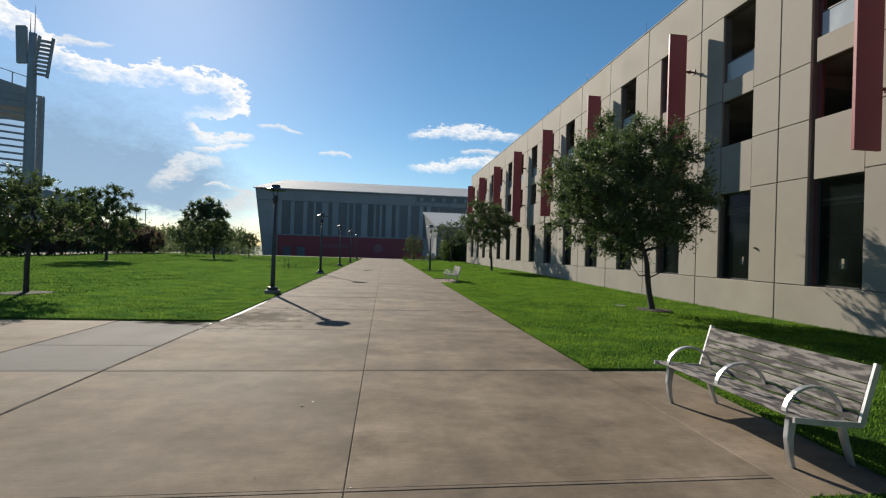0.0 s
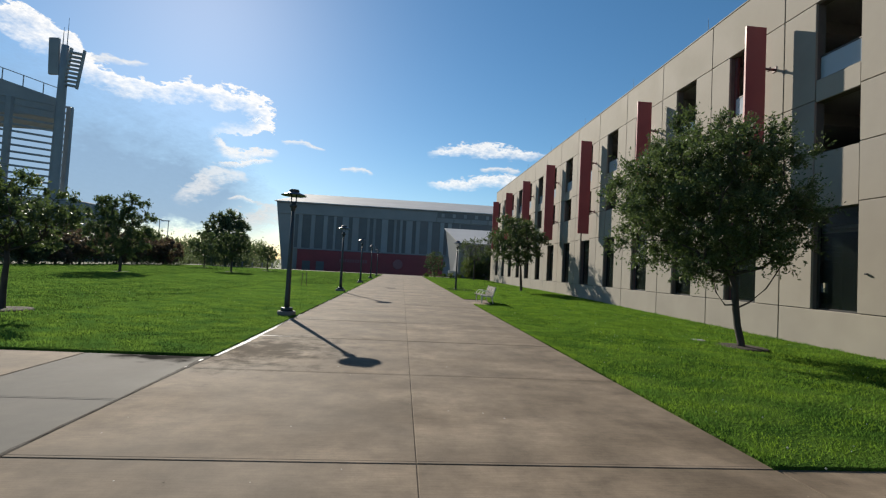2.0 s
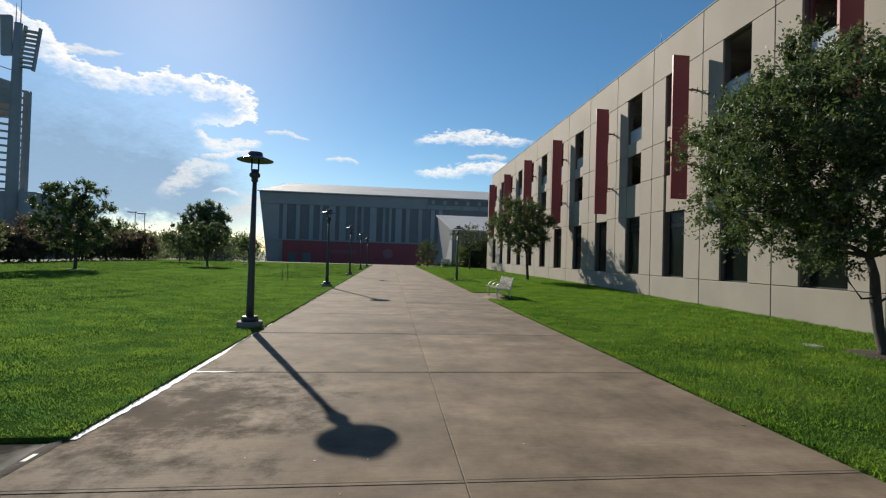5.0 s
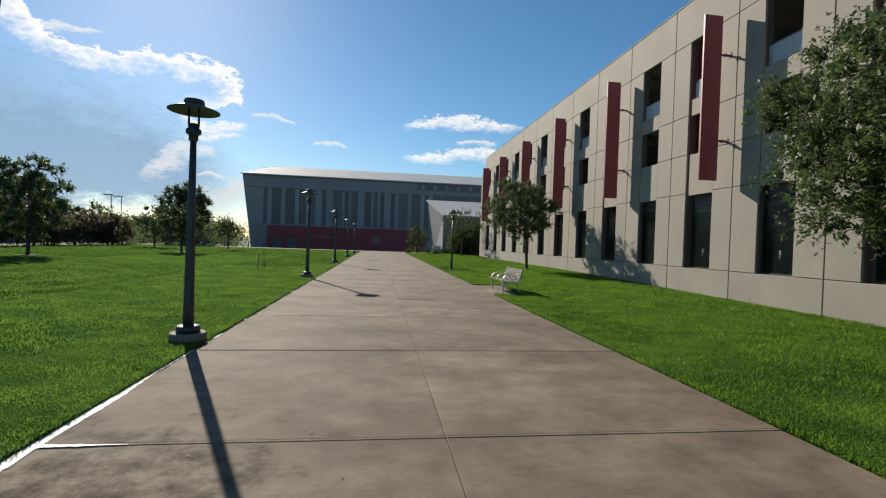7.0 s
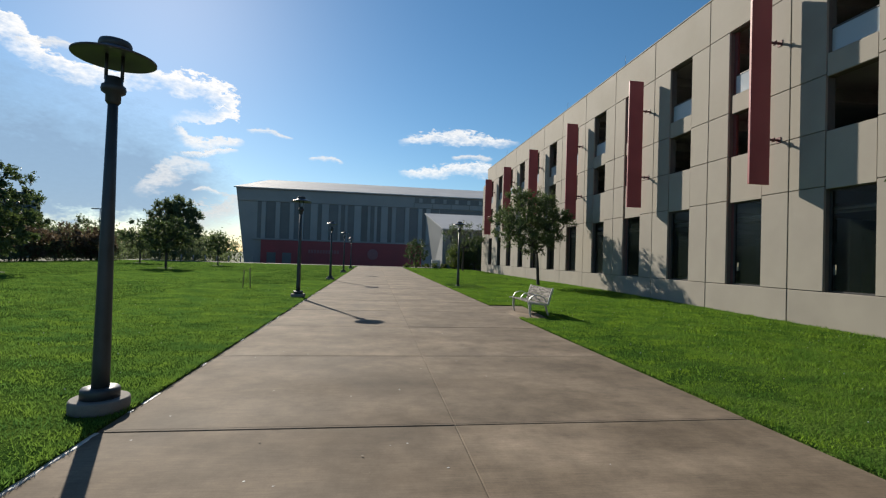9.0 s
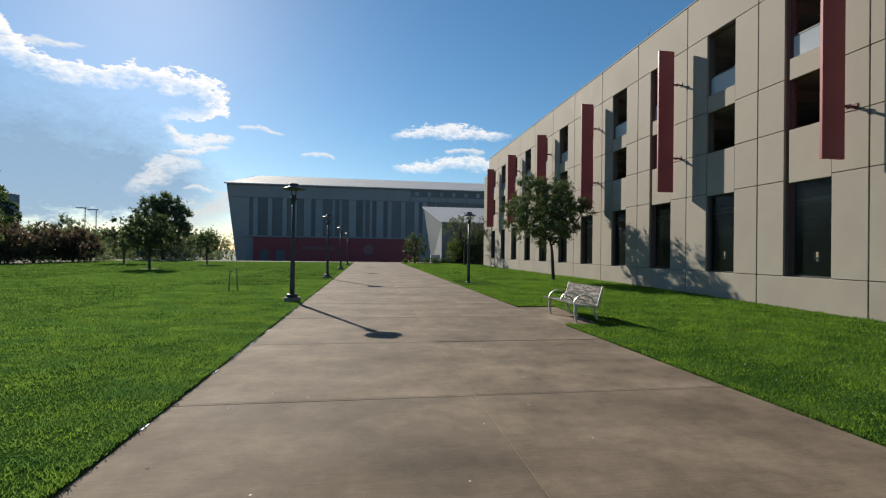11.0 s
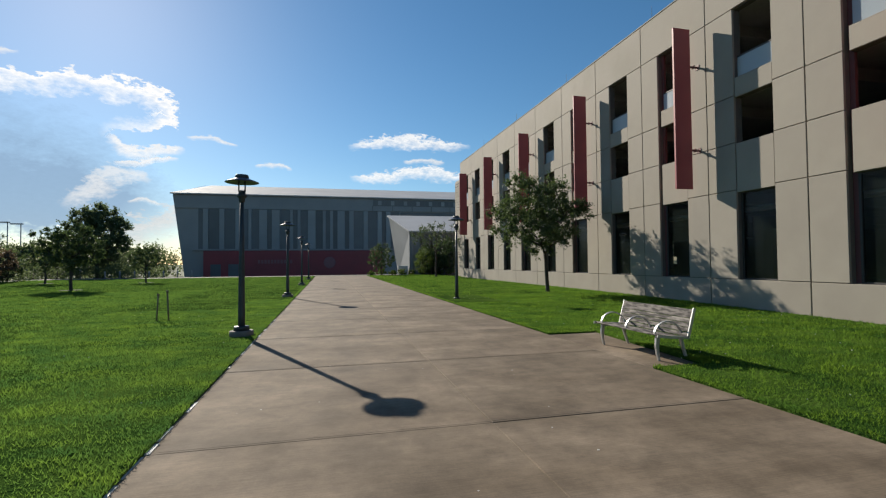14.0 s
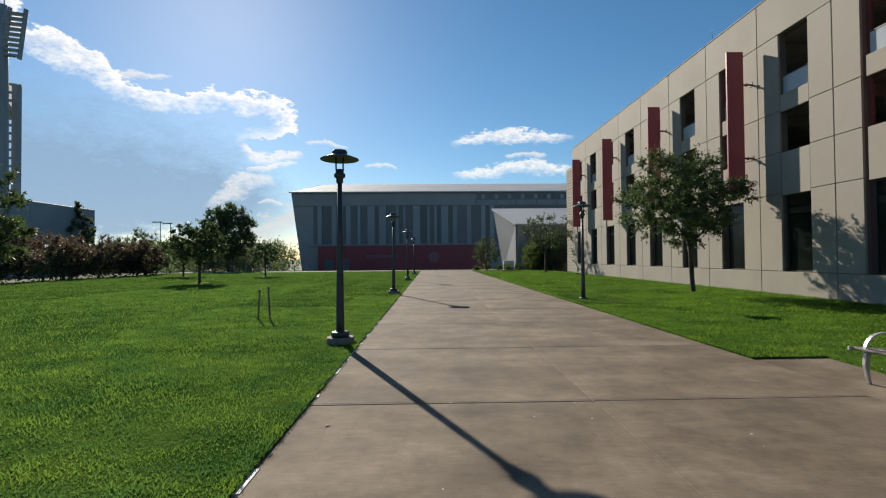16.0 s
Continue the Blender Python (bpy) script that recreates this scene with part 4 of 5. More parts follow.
OAK = "young live oak with dense small dark leaves"
tree(OAK + " before the garage", (8.75, 14.2, -0.07), 6.3, 2.92, 1.55, 0.09, 590, 215, 0.047, 12, fork=1.95, lean=(-0.3, 0.05), group="live oaks", off=(-0.55, 0.35), shape=1.15, up=0.55,
     low_limbs=(((-0.16, 0.02, 1.15), (-0.45, 0.05, 1.12), (-0.68, 0.1, 1.45), (-0.85, 0.15, 2.3)), ((-0.14, 0.02, 1.05), (0.2, 0.0, 1.22), (0.7, 0.02, 1.62), (1.25, 0.1, 2.35))))
tree(OAK + ", broad rounded crown", (9.6, 40.85, -0.01), 6.35, 2.65, 2.1, 0.1, 340, 125, 0.062, 23, fork=2.1, lean=(-0.15, 0), group="live oaks", off=(-0.5, -0.25), shape=1.2)
tree("small lawn oak with feathery upright shoots", (-10.45, 15.05, 0.02), 3.7, 1.75, 1.3, 0.07, 300, 75, 0.055, 31, fork=1.5, group="lawn trees", off=(-0.35, 0), up=0.9)
tree("bushy young lawn oak in its mulch ring", (-22.3, 40.8, 0.02), 6.2, 2.5, 1.1, 0.1, 300, 80, 0.09, 37, group="lawn trees")
tree("low spreading lawn oak casting a long shadow", (-18.3, 53.3, 0.02), 4.4, 1.7, 1.4, 0.09, 200, 66, 0.085, 41, group="lawn trees")
tree("small round young lawn tree", (-17.9, 65.1, 0.02), 3.2, 1.3, 0.9, 0.07, 100, 55, 0.08, 43, group="lawn trees")
tree("thin young lawn tree near the hedge", (-26.7, 67.2, 0.02), 4.6, 2.0, 1.1, 0.08, 130, 55, 0.09, 44, group="lawn trees")
tree("large broad dark tree beyond the lawn", (-33.4, 93.0, -0.3), 11.2, 4.5, 0.8, 0.25, 430, 90, 0.17, 47, material=M_LEAF2, group="far trees", shape=1.5, ring=False)


def tree_line():
    rng = random.Random(5)
    spots = []
    for i in range(12):  # row that closes the lawn
        spots.append((-35.5 + rng.uniform(-1.2, 1.2), 24 + i * 4.9 + rng.uniform(-1, 1), rng.uniform(3.3, 4.5), rng.uniform(2.2, 2.9), M_LEAF3 if 6 <= i <= 10 else M_LEAF2))
    for i in range(6):  # further row
        spots.append((-60 + i * 4.6 + rng.uniform(-1.5, 1.5), 104 + rng.uniform(-5, 8), rng.uniform(5.0, 7.5), rng.uniform(3.0, 4.2), M_LEAF2))
    for x, y, h, r, m in spots:
        tree("leafy myrtle with dull pink blossom in a dense row" if m is M_LEAF3 else "dark leafy tree in a dense row", (x, y, ground_z(x, y) - 0.05), h, r, 0.3, 0.12, 150, 66, 0.13, int(1000 + x * 7 + y * 13), fork=1.2, material=m, group="far trees", ring=False, full=1.35)
    tree("narrow pointed conifer behind the hedge", (-49.5, 84.0, -0.1), 9.6, 2.3, 1.0, 0.18, 150, 60, 0.16, 61, material=M_LEAF2, group="far trees", shape=1.9, ring=False)
    tree("slim young tree before the hall", (5.0, 80.5, -0.05), 4.3, 1.75, 0.5, 0.08, 150, 55, 0.085, 63, group="forecourt trees", ring=False)
    tree("open crowned tree beside the garage", (10.0, 69.5, 0.0), 6.6, 2.6, 2.2, 0.11, 150, 44, 0.075, 67, group="forecourt trees", ring=False)
    tree("dense dark evergreen beside the garage", (13.6, 79.0, 0.0), 5.0, 2.6, 0.2, 0.12, 260, 66, 0.095, 69, fork=1.0, group="forecourt trees", ring=False)
    tree("bushy evergreen next to the pavilion door", (11.8, 80.2, 0.0), 4.6, 2.0, 0.2, 0.1, 200, 66, 0.09, 70, fork=1.0, group="forecourt trees", ring=False)


def shrub(at, r, h, n, seed, label):
    rng = np.random.default_rng(seed)
    s = thing("shrub", label, "shrub", at, group="forecourt shrubs")
    clumps = []
    while len(clumps) < n:
        v = rng.normal(0, 1, 3)
        v /= np.linalg.norm(v)
        q = v * rng.uniform(0.6, 1.0)
        clumps.append((q[0] * r, q[1] * r, h * 0.52 + q[2] * h * 0.46))
    for i in range(4):
        a = 1.6 * i
        part("stem", tube(bmesh.new(), [(0.05 * math.cos(a), 0.05 * math.sin(a), -0.05), (0.2 * r * math.cos(a), 0.2 * r * math.sin(a), h * 0.35), (0.5 * r * math.cos(a), 0.5 * r * math.sin(a), h * 0.7)], [0.04, 0.03, 0.01], 5), M_BARK, s)
    leaf_cloud("foliage", clumps, 45, r * 0.12, 0.07, M_SHRUB, s, rng)


def hedge(label, x0, x1, y0, y1, h, n, per, size, sig, seed, name="hedge", kind=""):
    """A dense leafy mass with an uneven top, on a few stems."""
    rng = np.random.default_rng(seed)
    cx, cy = (x0 + x1) / 2, (y0 + y1) / 2
    t = thing(name, label, name, (cx, cy, ground_z(cx, cy)), kind=kind)
    clumps = []
    for i in range(n):
        x, y = rng.uniform(x0, x1), rng.uniform(y0, y1)
        top = h * (0.86 + 0.35 * noise.noise((x * 0.22 + seed, y * 0.22, 0.0)))
        clumps.append((x - cx, y - cy, rng.uniform(0.05, 1.0) ** 0.8 * top))
    for i in range(14):
        x, y = rng.uniform(x0, x1) - cx, rng.uniform(y0, y1) - cy
        part("stem", tube(bmesh.new(), [(x, y, -0.2), (x + 0.1, y, h * 0.3), (x, y + 0.1, h * 0.6)], [0.07, 0.06, 0.03], 5), M_BARK, t)
    leaf_cloud("foliage", clumps, per, sig, size, M_LEAF2, t, rng)


tree_line()
hedge("long clipped dark hedge closing the lawn", -37.0, -34.6, 22, 80, 2.9, 620, 40, 0.14, 0.5, 5)
hedge("dark far woods beyond the lawn", -110, -36, 128, 140, 7.0, 700, 36, 0.36, 1.1, 6, name="woods", kind="stuff")
hedge("low dark shrubs in a row behind the cross walk", -78, -24, 88, 92, 1.9, 420, 40, 0.14, 0.42, 7)


def clover():
    """Tiny pale clover heads scattered in the turf."""
    rng = np.random.default_rng(12)
    verts, faces = [], []
    for i in range(420):
        x, y = (rng.uniform(3.3, 11.5), rng.uniform(5, 40)) if i % 4 else (rng.uniform(-12, -3.8), rng.uniform(12, 36))
        z, r = ground_z(x, y) + 0.075, rng.uniform(0.007, 0.013)
        k = len(verts)
        verts += [(x - r, y, z), (x, y - r, z), (x + r, y, z), (x, y + r, z), (x, y, z + r), (x, y, z - r)]
        faces += [(k + a, k + b, k + c) for a, b, c in ((0, 1, 4), (1, 2, 4), (2, 3, 4), (3, 0, 4), (1, 0, 5), (2, 1, 5), (3, 2, 5), (0, 3, 5))]
    tagged(raw("clover", verts, faces, M_CLOVER), "tiny pale clover heads in the grass", "clover", kind="stuff")


clover()


def litter():
    """Specks of dry leaf and grit on the walk."""
    rng = np.random.default_rng(33)
    verts, faces = [], []
    for i in range(170):
        x, y = rng.uniform(LEFT_X + 0.1, RIGHT_X - 0.1), rng.uniform(1.5, 42)
        a, r = rng.uniform(0, 6.28), rng.uniform(0.004, 0.012) * (2.2 if i % 17 == 0 else 1)
        k = len(verts)
        for q, s in ((0, 1.6), (1.6, 0.7), (3.14, 1.4), (4.7, 0.8)):
            verts.append((x + r * s * math.cos(a + q), y + r * s * math.sin(a + q), 0.006 + rng.uniform(0, 0.006)))
        faces.append((k, k + 1, k + 2, k + 3))
    tagged(raw("leaf_litter", verts, faces, M_STAKE), "specks of dry leaf scattered on the walk", "litter", kind="stuff")


litter()
cover = thing("valve_cover", "flat grey concrete valve cover sunk in the grass", "cover", (8.16, 15.2, -0.1))
part("rim", lathe(bmesh.new(), [(0.24, -0.03), (0.24, 0.06), (0.225, 0.066)], 20), M_PLINTH, cover)
part("lid", lathe(bmesh.new(), [(0.17, 0.05), (0.17, 0.07), (0.155, 0.073)], 20), M_STAND, cover, "dull metal lid")
fixture = tagged(part("wall_fixture", boxed(-0.07, 0.0, -0.04, 0.04, -0.025, 0.025, bevel=0.01), M_FRAME), "small dark bracket fixed to the garage wall", "wall fixture")
fixture.location = (WALL_X, 14.22, 2.1)
shrub((10.4, 78.2, 0.0), 1.25, 3.7, 90, 3, "large clipped rounded light green shrub")
for i in range(9):
    shrub((3.8 + i * 1.35, 80.9 + 0.5 * math.sin(i * 2.1), 0.0), 0.62, 0.6 + 0.25 * math.sin(i * 1.7) ** 2, 22, 10 + i, "low green bedding shrub before the hall")


# ---- the hall ----
def hall():
    h = thing("hall", "long grey metal-clad hall with red base and pale roof", "building", (0, 126, -1.0))
    left, right, depth = -31.2, 62.0, 46.0
    verts = [(left, 0, 0), (right, 0, 0), (right, 0, 17.8), (left - 2.4, 0, 17.8), (left, depth, 0), (right, depth, 0), (right, depth, 17.8), (left - 2.4, depth, 17.8)]
    faces = [(0, 1, 2, 3), (5, 4, 7, 6), (4, 0, 3, 7), (1, 5, 6, 2), (4, 5, 1, 0)]
    wall = raw("wall", verts, faces, M_HALL, h)
    slope = [(left - 2.7, -0.7, 17.7), (right, -0.7, 17.7), (right, 24, 23.2), (left - 0.2, 24, 23.2), (left - 2.7, depth, 17.7), (right, depth, 17.7)]
    rv = slope + [(x, y, z - 0.25) for x, y, z in slope]
    rf = [(0, 1, 2, 3), (3, 2, 5, 4), (6, 9, 8, 7), (9, 10, 11, 8), (0, 6, 7, 1), (1, 7, 8, 2), (2, 8, 11, 5), (0, 3, 9, 6), (3, 4, 10, 9), (4, 5, 11, 10), (0, 3, 4)]
    roof = raw("roof", rv, rf, M_ROOF, h)
    for i in range(0, 46):  # standing seams
        x = left - 1.5 + i * 2.0
        seam = bar(bmesh.new(), [(x, -0.6, 17.71), (x, 11.4, 20.37), (x, 23.4, 23.04)], 0.06, 0.06, (1, 0, 0))
        part("seam", seam, M_ROOF, roof)
    # band of upright panels with dark glazing between
    rng = random.Random(21)
    x = -28.6
    dark = True
    while x < 14:
        w = rng.choice((0.9, 1.5, 2.1)) if dark else rng.choice((0.7, 1.1, 1.7))
        if dark:
            part("window", boxed(x, x + w, -0.06, 0.3, 5.9, 14.5), M_HALLDARK, h)
        else:
            part("panel", boxed(x + 0.03, x + w - 0.03, -0.32, 0.1, 5.9, 14.5, bevel=0.04), M_HALL, h)
        dark = not dark
        x += w
    part("ledge", boxed(-29.5, 20, -0.55, 0.1, 5.55, 5.88, bevel=0.03), M_HALL, h)
    part("eave_band", boxed(left - 1.9, right, -0.25, 0.1, 14.55, 17.3, bevel=0.03), M_HALL, h)
    base = part("red_base_wall", boxed(-27.4, 10.2, -0.9, 0.2, 0.0, 5.5, bevel=0.04), M_REDWALL, h, "dull red painted base wall")
    for i in range(11):  # lettering too faint to read, as bars
        part("letter_bar", boxed(-16.6 + i * 0.66, -16.15 + i * 0.66, -0.96, -0.9, 2.7, 3.5), M_PALE, base)
    logo = lathe(bmesh.new(), [(1.3, 0.0), (1.3, 0.05), (1.15, 0.06)], 24)
    bmesh.ops.transform(logo, matrix=Matrix.Translation((-1.6, -0.9, 2.8)) @ Matrix.Rotation(radians(90), 4, "X"), verts=logo.verts)
    part("emblem", logo, M_PALE, base)
    for i, x in enumerate((-26, -22.5)):
        part("door", boxed(x, x + 2.0, -0.97, -0.9, 0.0, 2.6, bevel=0.02), M_HALLDARK, base)
    # clerestory on the right half
    part("clerestory", boxed(8.2, right, -0.29, -0.26, 15.75, 17.2), M_HALLDARK, h, "dark clerestory glazing band")
    for i in range(17):
        x = 8.4 + i * 3.0
        pane = part("window", boxed(x, x + 2.7, -0.3, -0.2, 15.9, 17.0), M_HALLDARK, h)
        part("frame", boxed(x + 0.9, x + 1.7, -0.34, -0.3, 15.95, 16.95), M_HALL, pane)
    for i in range(12):
        part("joint_fin", boxed(8 + i * 4.6, 8.12 + i * 4.6, -0.4, -0.25, 14.6, 15.8), M_HALLDARK, h)
    part("lower_glazing", boxed(14.5, right, -0.1, 0.1, 5.9, 14.4), M_HALLDARK, h)


def pavilion():
    p = thing("pavilion", "small white entrance pavilion with steep pale metal roof", "building", (0, 0, -0.3))
    vs = [(9.14, 82.2, 0), (24, 82.2, 0), (24, 95, 0), (9.4, 95, 0), (9.14, 82.2, 6.2), (24, 82.2, 6.2), (24, 95, 9.45), (7.9, 95, 9.45)]
    raw("wall", vs, [(0, 1, 5, 4), (1, 2, 6, 5), (2, 3, 7, 6), (3, 0, 4, 7), (3, 2, 1, 0)], M_HALL, p)
    rv = [(8.95, 81.6, 6.15), (24.2, 81.6, 6.15), (24.2, 95.2, 9.6), (7.6, 95.2, 9.6)]
    rv += [(x, y, z + 0.22) for x, y, z in rv]
    raw("roof", rv, [(3, 2, 1, 0), (4, 5, 6, 7), (0, 1, 5, 4), (1, 2, 6, 5), (2, 3, 7, 6), (3, 0, 4, 7)], M_ROOF, p)
    part("glazing", boxed(10.6, 24, 82.08, 82.19, 0.3, 5.9), M_HALLDARK, p)
    for x in (9.3, 13.5, 17.5):
        part("post", boxed(x, x + 0.35, 81.95, 82.3, 0, 6.1, bevel=0.03), M_HALL, p)
    part("low_wall", boxed(7.6, 9.0, 82.8, 83.2, 0, 1.5, bevel=0.03), M_WHITEWALL, p)


def grandstand():
    g = thing("grandstand", "tall grey steel grandstand with slatted screens beyond the trees", "building", (-52.2, 78.4, -0.2))
    # columns and slatted screen at the near corner; the seating deck rises above it
    for x, y in ((-0.3, -0.3), (-6, -4), (-12, -8), (-18, -12)):
        part("column", boxed(x - 0.35, x + 0.35, y - 0.35, y + 0.35, 0, 23.4, bevel=0.05), M_STAND, g)
    way = Vector((-18, -12, 0)).normalized()
    for i in range(17):
        z = 7.4 + i * 1.0
        bm = bar(bmesh.new(), [Vector((0, 0, z)), way * 11 + Vector((0, 0, z)), way * 22 + Vector((0, 0, z))], 0.3, 0.12, (0, 0, 1))
        part("slat", bm, M_STAND, g)
    raw("deck", [(-1.2, -0.8, 21.6), (-26, -17, 18.0), (-26, -17, 30), (-1.2, -0.8, 24.3), (-7.2, 8.2, 21.6), (-32, -8, 18.0), (-32, -8, 30), (-7.2, 8.2, 24.3)],
               [(0, 1, 2, 3), (5, 4, 7, 6), (3, 2, 6, 7), (1, 0, 4, 5), (0, 3, 7, 4), (1, 5, 6, 2)], M_STAND, g)
    for i in range(14):
        s = i / 13
        part("rail_post", boxed(-1.2 - 24.8 * s - 0.05, -1.2 - 24.8 * s + 0.05, -0.8 - 16.2 * s - 0.05, -0.8 - 16.2 * s + 0.05, 24.2 + 5.7 * s, 25.9 + 5.7 * s), M_STAND, g)
    part("rail", bar(bmesh.new(), [(-1.2, -0.8, 25.9), (-13.6, -8.9, 28.75), (-26, -17, 31.6)], 0.1, 0.1, (0, 0, 1)), M_STAND, g)
    part("base_block", boxed(-34, 2.6, -2, 9, 0, 9.1, bevel=0.1), M_STAND, g)


def mast():
    m = thing("floodlight_mast", "tall steel mast with flat panel and slatted lamp rack", "mast", (-52.6, 76.2, -0.2))
    part("pole", lathe(bmesh.new(), [(0.75, 0), (0.7, 12), (0.6, 24), (0.5, 32.2)], 16), M_STAND, m)
    panel = boxed(-2.1, -0.6, -0.35, 0.1, 27.6, 33.2, bevel=0.1)
    bmesh.ops.rotate(panel, verts=panel.verts, cent=(-1.3, 0, 30), matrix=Matrix.Rotation(radians(-3), 3, "Y"))
    part("aerial_panel", panel, M_STAND, m)
    spin = dict(cent=(1.5, 0, 29), matrix=Matrix.Rotation(radians(7), 3, "Y"))
    for x in (0.62, 2.5):
        rail = boxed(x - 0.12, x + 0.12, -0.3, 0.1, 25.8, 31.8)
        bmesh.ops.rotate(rail, verts=rail.verts, **spin)
        part("rack_rail", rail, M_STAND, m)
    for i in range(9):
        row = boxed(0.7, 2.4, -0.4, 0.15, 26.0 + i * 0.62, 26.3 + i * 0.62, bevel=0.04)
        bmesh.ops.rotate(row, verts=row.verts, **spin)
        part("lamp_row", row, M_STAND, m)
    part("antenna", tube(bmesh.new(), [(0.2, 0, 32), (0.2, 0, 34), (0.2, 0, 36.5)], [0.07, 0.05, 0.02], 6), M_STAND, m)
    part("antenna", tube(bmesh.new(), [(-0.4, 0, 32), (-0.4, 0, 33.5), (-0.4, 0, 35)], [0.07, 0.05, 0.02], 6), M_STAND, m)


def far_posts():
    for x, y, h in ((-58, 118, 10.5), (-56.5, 119, 10.3), (-39, 101, 9.0)):
        p = thing("street_lamp", "tall far car park light pole with flat heads", "street lamp", (x, y, ground_z(x, y)), group="car park lights")
        part("pole", lathe(bmesh.new(), [(0.14, 0), (0.1, h * 0.5), (0.08, h)], 8), M_STAND, p)
        part("light_head", boxed(-1.6, 0.3, -0.25, 0.25, h - 0.08, h + 0.12, bevel=0.03), M_STAND, p)
    for i in range(7):
        x = -30 + i * 1.7
        b = tagged(part("bollard", lathe(bmesh.new(), [(0.09, 0), (0.09, 0.9), (0.05, 0.95)], 10), M_STAND), "short grey bollard by the cross walk", "bollard", group="bollards")
        b.location = (x, 87.0, ground_z(x, 87.0) - 0.02)


hall()
pavilion()
grandstand()
mast()
far_posts()


# ---- clouds, far beyond everything ----
def toward(az, el, dist):
    a, e = radians(az), radians(el)
    return Vector((math.sin(a) * math.cos(e), math.cos(a) * math.cos(e), math.sin(e))) * dist


def cloud(points, widths, bright, sharp, seed, label, dist=2200.0, colour=(1.0, 0.985, 0.96), thick=1.0, torn=1.5, foot=1.5):
    """A ribbon of vapour along points of azimuth and elevation; its sharp side lies to the left of the way along it."""
    pts = []
    n = len(points)
    for i in range(n - 1):
        for s in range(8):
            t = s / 8
            p0, p1, p2, p3 = points[max(i - 1, 0)], points[i], points[i + 1], points[min(i + 2, n - 1)]
            pt = [0.5 * (2 * b + (c - a) * t + (2 * a - 5 * b + 4 * c - d) * t * t + (3 * b - a - 3 * c + d) * t ** 3) for a, b, c, d in zip(p0, p1, p2, p3)]
            pts.append((pt[0], pt[1], widths[i] + (widths[i + 1] - widths[i]) * t))
    pts.append((*points[-1], widths[-1]))
    verts, faces, uv = [], [], []
    for i, (az, el, w) in enumerate(pts):
        a, b = pts[max(i - 1, 0)], pts[min(i + 1, len(pts) - 1)]
        d = Vector((b[0] - a[0], b[1] - a[1])).normalized()
        nx, ny = -d.y, d.x
        for k in range(5):
            v = k / 4
            verts.append(toward(az + nx * (v - 0.75) * w, el + ny * (v - 0.75) * w, dist))
            uv.append((i / (len(pts) - 1), v))
    for i in range(len(pts) - 1):
        for k in range(4):
            q = i * 5 + k
            faces.append((q, q + 5, q + 6, q + 1))
    data = bpy.data.meshes.new("cloud")
    data.from_pydata([tuple(v) for v in verts], [], faces)
    layer = data.uv_layers.new(name="along")
    for poly in data.polygons:
        for li in poly.loop_indices:
            layer.data[li].uv = uv[data.loops[li].vertex_index]
    data.materials.append(cloud_mat("cloud_vapour", bright, sharp, seed, colour, thick, torn, foot))
    tagged(new("cloud", data), label, "cloud", kind="structure").visible_shadow = False


cloud([(-31, 38), (-33, 34), (-35.5, 29), (-37.6, 25.6), (-40.2, 22.8), (-39.2, 20.6), (-34.5, 18.9), (-31.5, 17.2), (-28, 17.1), (-24, 18.0), (-19.4, 17.8), (-16.4, 16.8), (-15.9, 15.0), (-17.4, 13.9), (-20.6, 13.6), (-22.5, 12.6)],
      [4, 4, 4, 4, 3.6, 3.6, 3.4, 2.8, 2.6, 3.0, 3.4, 3.6, 3.2, 2.4, 1.8, 1.0], 0.8, 9.0, 1, "curling white rim of a great cumulus cloud")
cloud([(-21.6, 13.2), (-20.4, 12.2), (-18.6, 11.8), (-16.8, 12.2), (-15.0, 12.2)], [1.4, 2.0, 2.0, 1.5, 0.8], 0.74, 6.0, 11, "torn shred of white cloud under the rim")
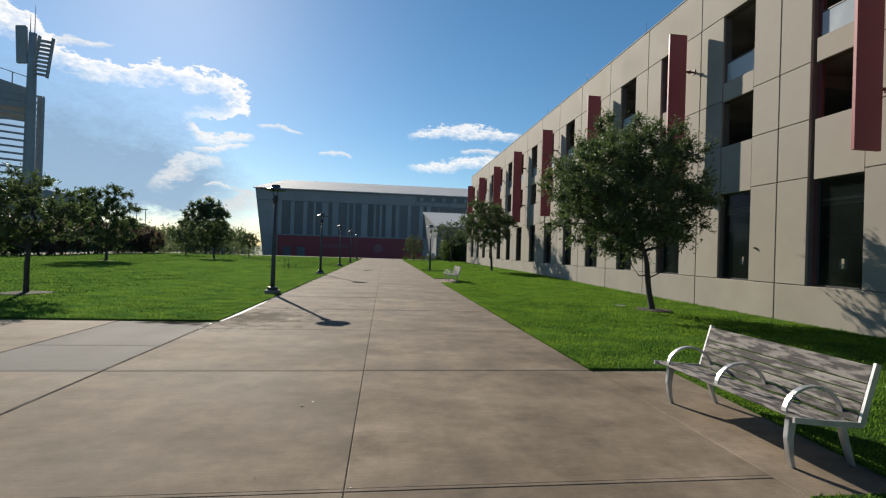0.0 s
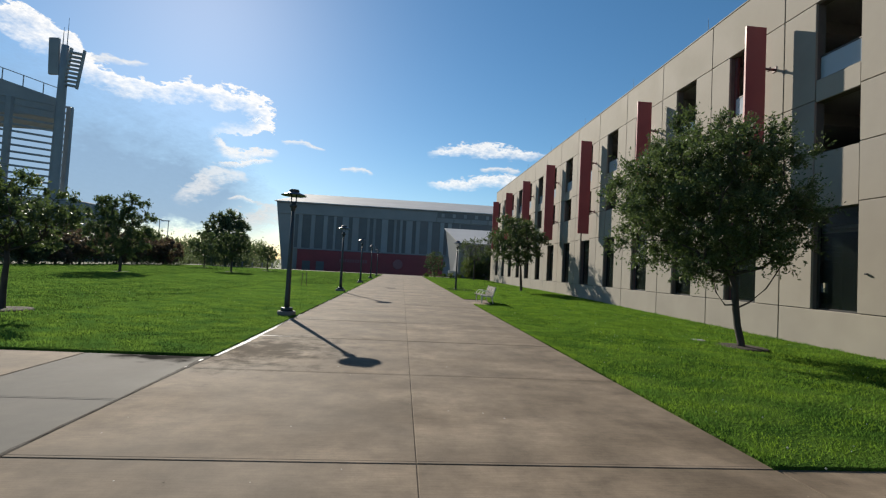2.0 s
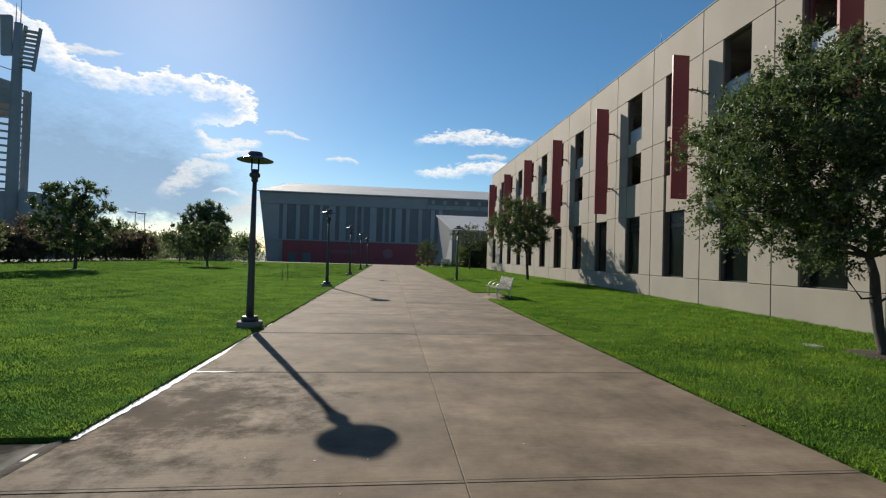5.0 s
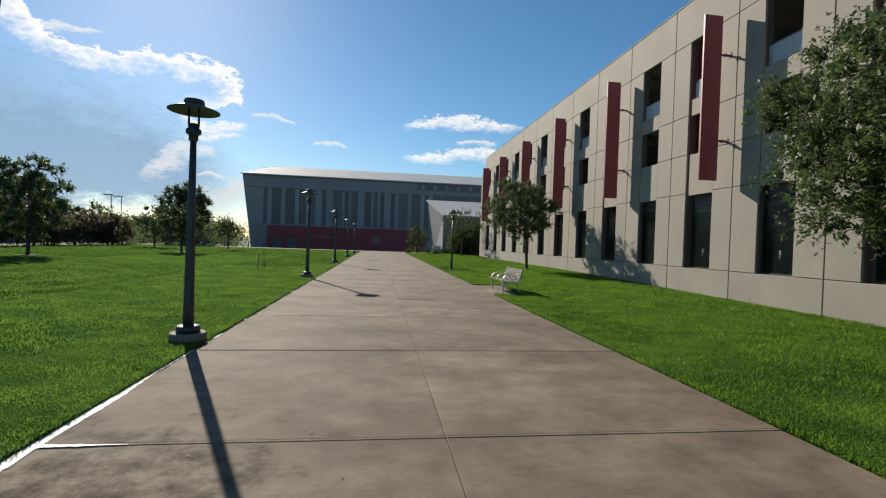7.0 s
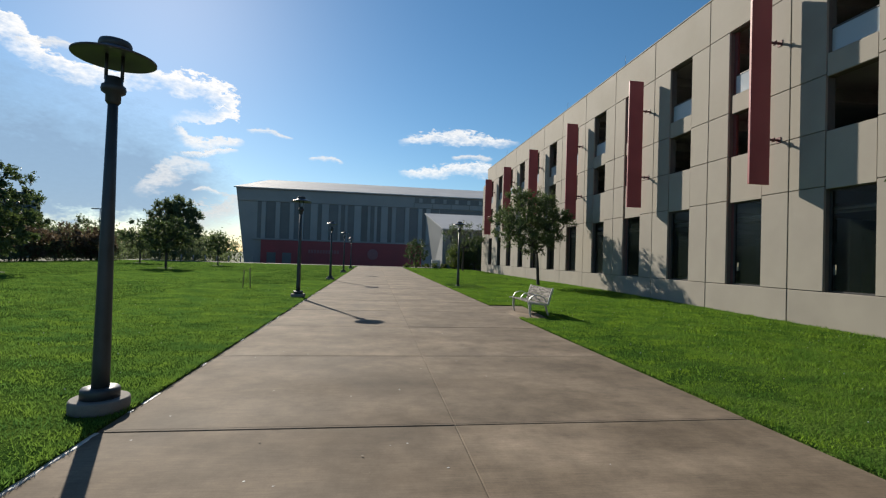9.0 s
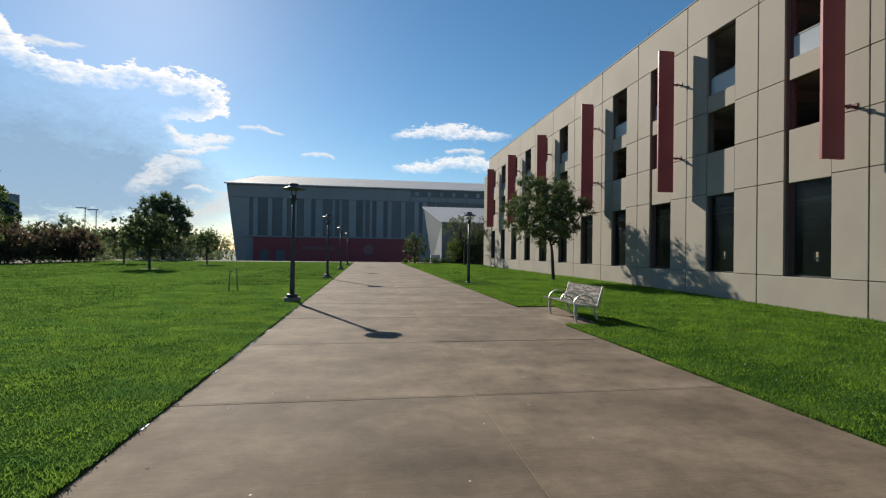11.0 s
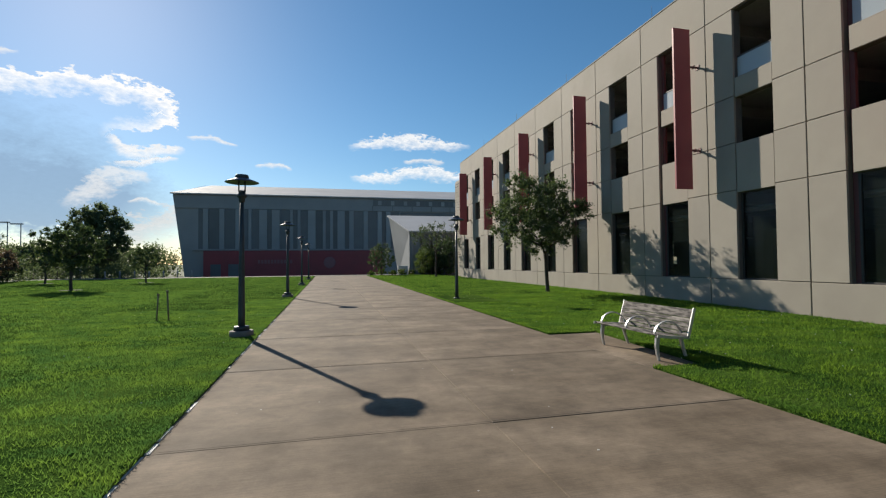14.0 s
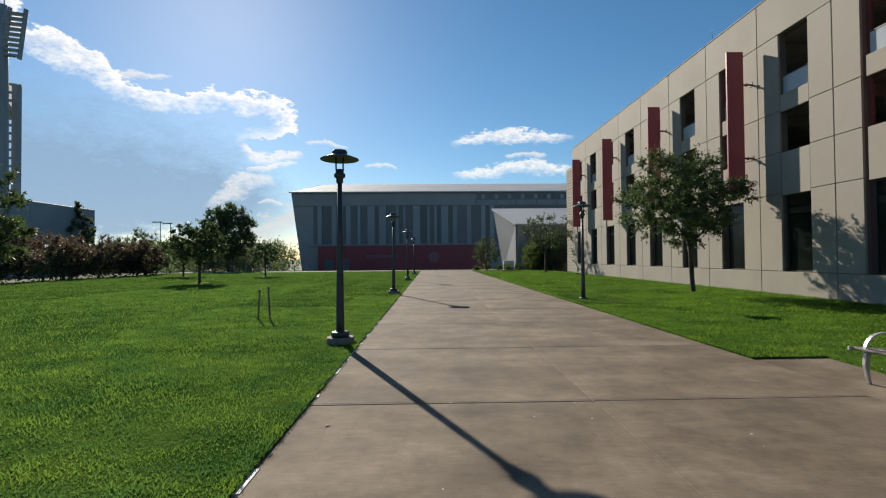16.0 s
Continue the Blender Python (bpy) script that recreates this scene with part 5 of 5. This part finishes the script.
cloud([(-21.4, 10.2), (-19.4, 10.6), (-17.4, 11.1), (-15.6, 11.2)], [0.6, 1.0, 0.9, 0.5], 0.72, 6.0, 12, "torn shred of white cloud under the rim")
cloud([(-25.5, 5.6), (-23.4, 8.2), (-21.6, 9.6), (-19.4, 9.8), (-17.9, 8.8)], [1.8, 3.4, 3.4, 2.4, 1.2], 0.7, 3.0, 13, "soft bright puff of cloud under the rim")
cloud([(-20.2, 6.4), (-18.7, 6.9), (-17.2, 6.4)], [0.4, 0.9, 0.4], 0.68, 4.0, 14, "small torn white cloud")
cloud([(-35, 17.9), (-32, 18.6), (-28.4, 18.9)], [0.6, 1.1, 0.5], 0.7, 4.0, 2, "thin wisp of white cloud")
cloud([(2.2, 13.9), (7, 14.9), (11, 14.8), (17.2, 13.9)], [1.0, 2.3, 2.4, 0.8], 0.78, 5.0, 3, "flat white fair-weather cloud")
cloud([(2.4, 10.2), (7, 10.8), (12, 11.3), (17.5, 10.3)], [1.0, 1.9, 2.4, 1.5], 0.78, 5.0, 4, "flat white fair-weather cloud low over the hall")
cloud([(8.8, 12.3), (11.5, 12.6), (14, 12.1)], [0.6, 1.4, 0.6], 0.7, 4.0, 5, "small torn white cloud")
cloud([(-8.2, 11.1), (-6.3, 11.5), (-4.0, 10.9)], [0.5, 1.2, 0.4], 0.7, 4.0, 6, "small torn white cloud")
cloud([(-15, 13.4), (-12.3, 13.8), (-9.8, 13.1)], [0.5, 1.1, 0.4], 0.7, 4.0, 7, "small torn white cloud")
cloud([(-21.5, 2.5), (-18.5, 5.2), (-14.5, 6.0), (-11, 4.0)], [3, 4, 4, 3], 0.58, 4.0, 8, "low bright bank of cloud behind the hall")


cloud([(-80, 15.5), (-60, 16), (-42, 15.5), (-29, 14), (-21, 11), (-13, 5)], [25, 25, 23, 20, 15, 8], 0.46, 3.0, 9, "shaded blue-grey body of a great cumulus cloud", 2500.0, (0.47, 0.7, 1.0), 0.88, 0.3, 8.0)


# ---- panels and slabs ----
garage()
ribbed_corner()
walkway()
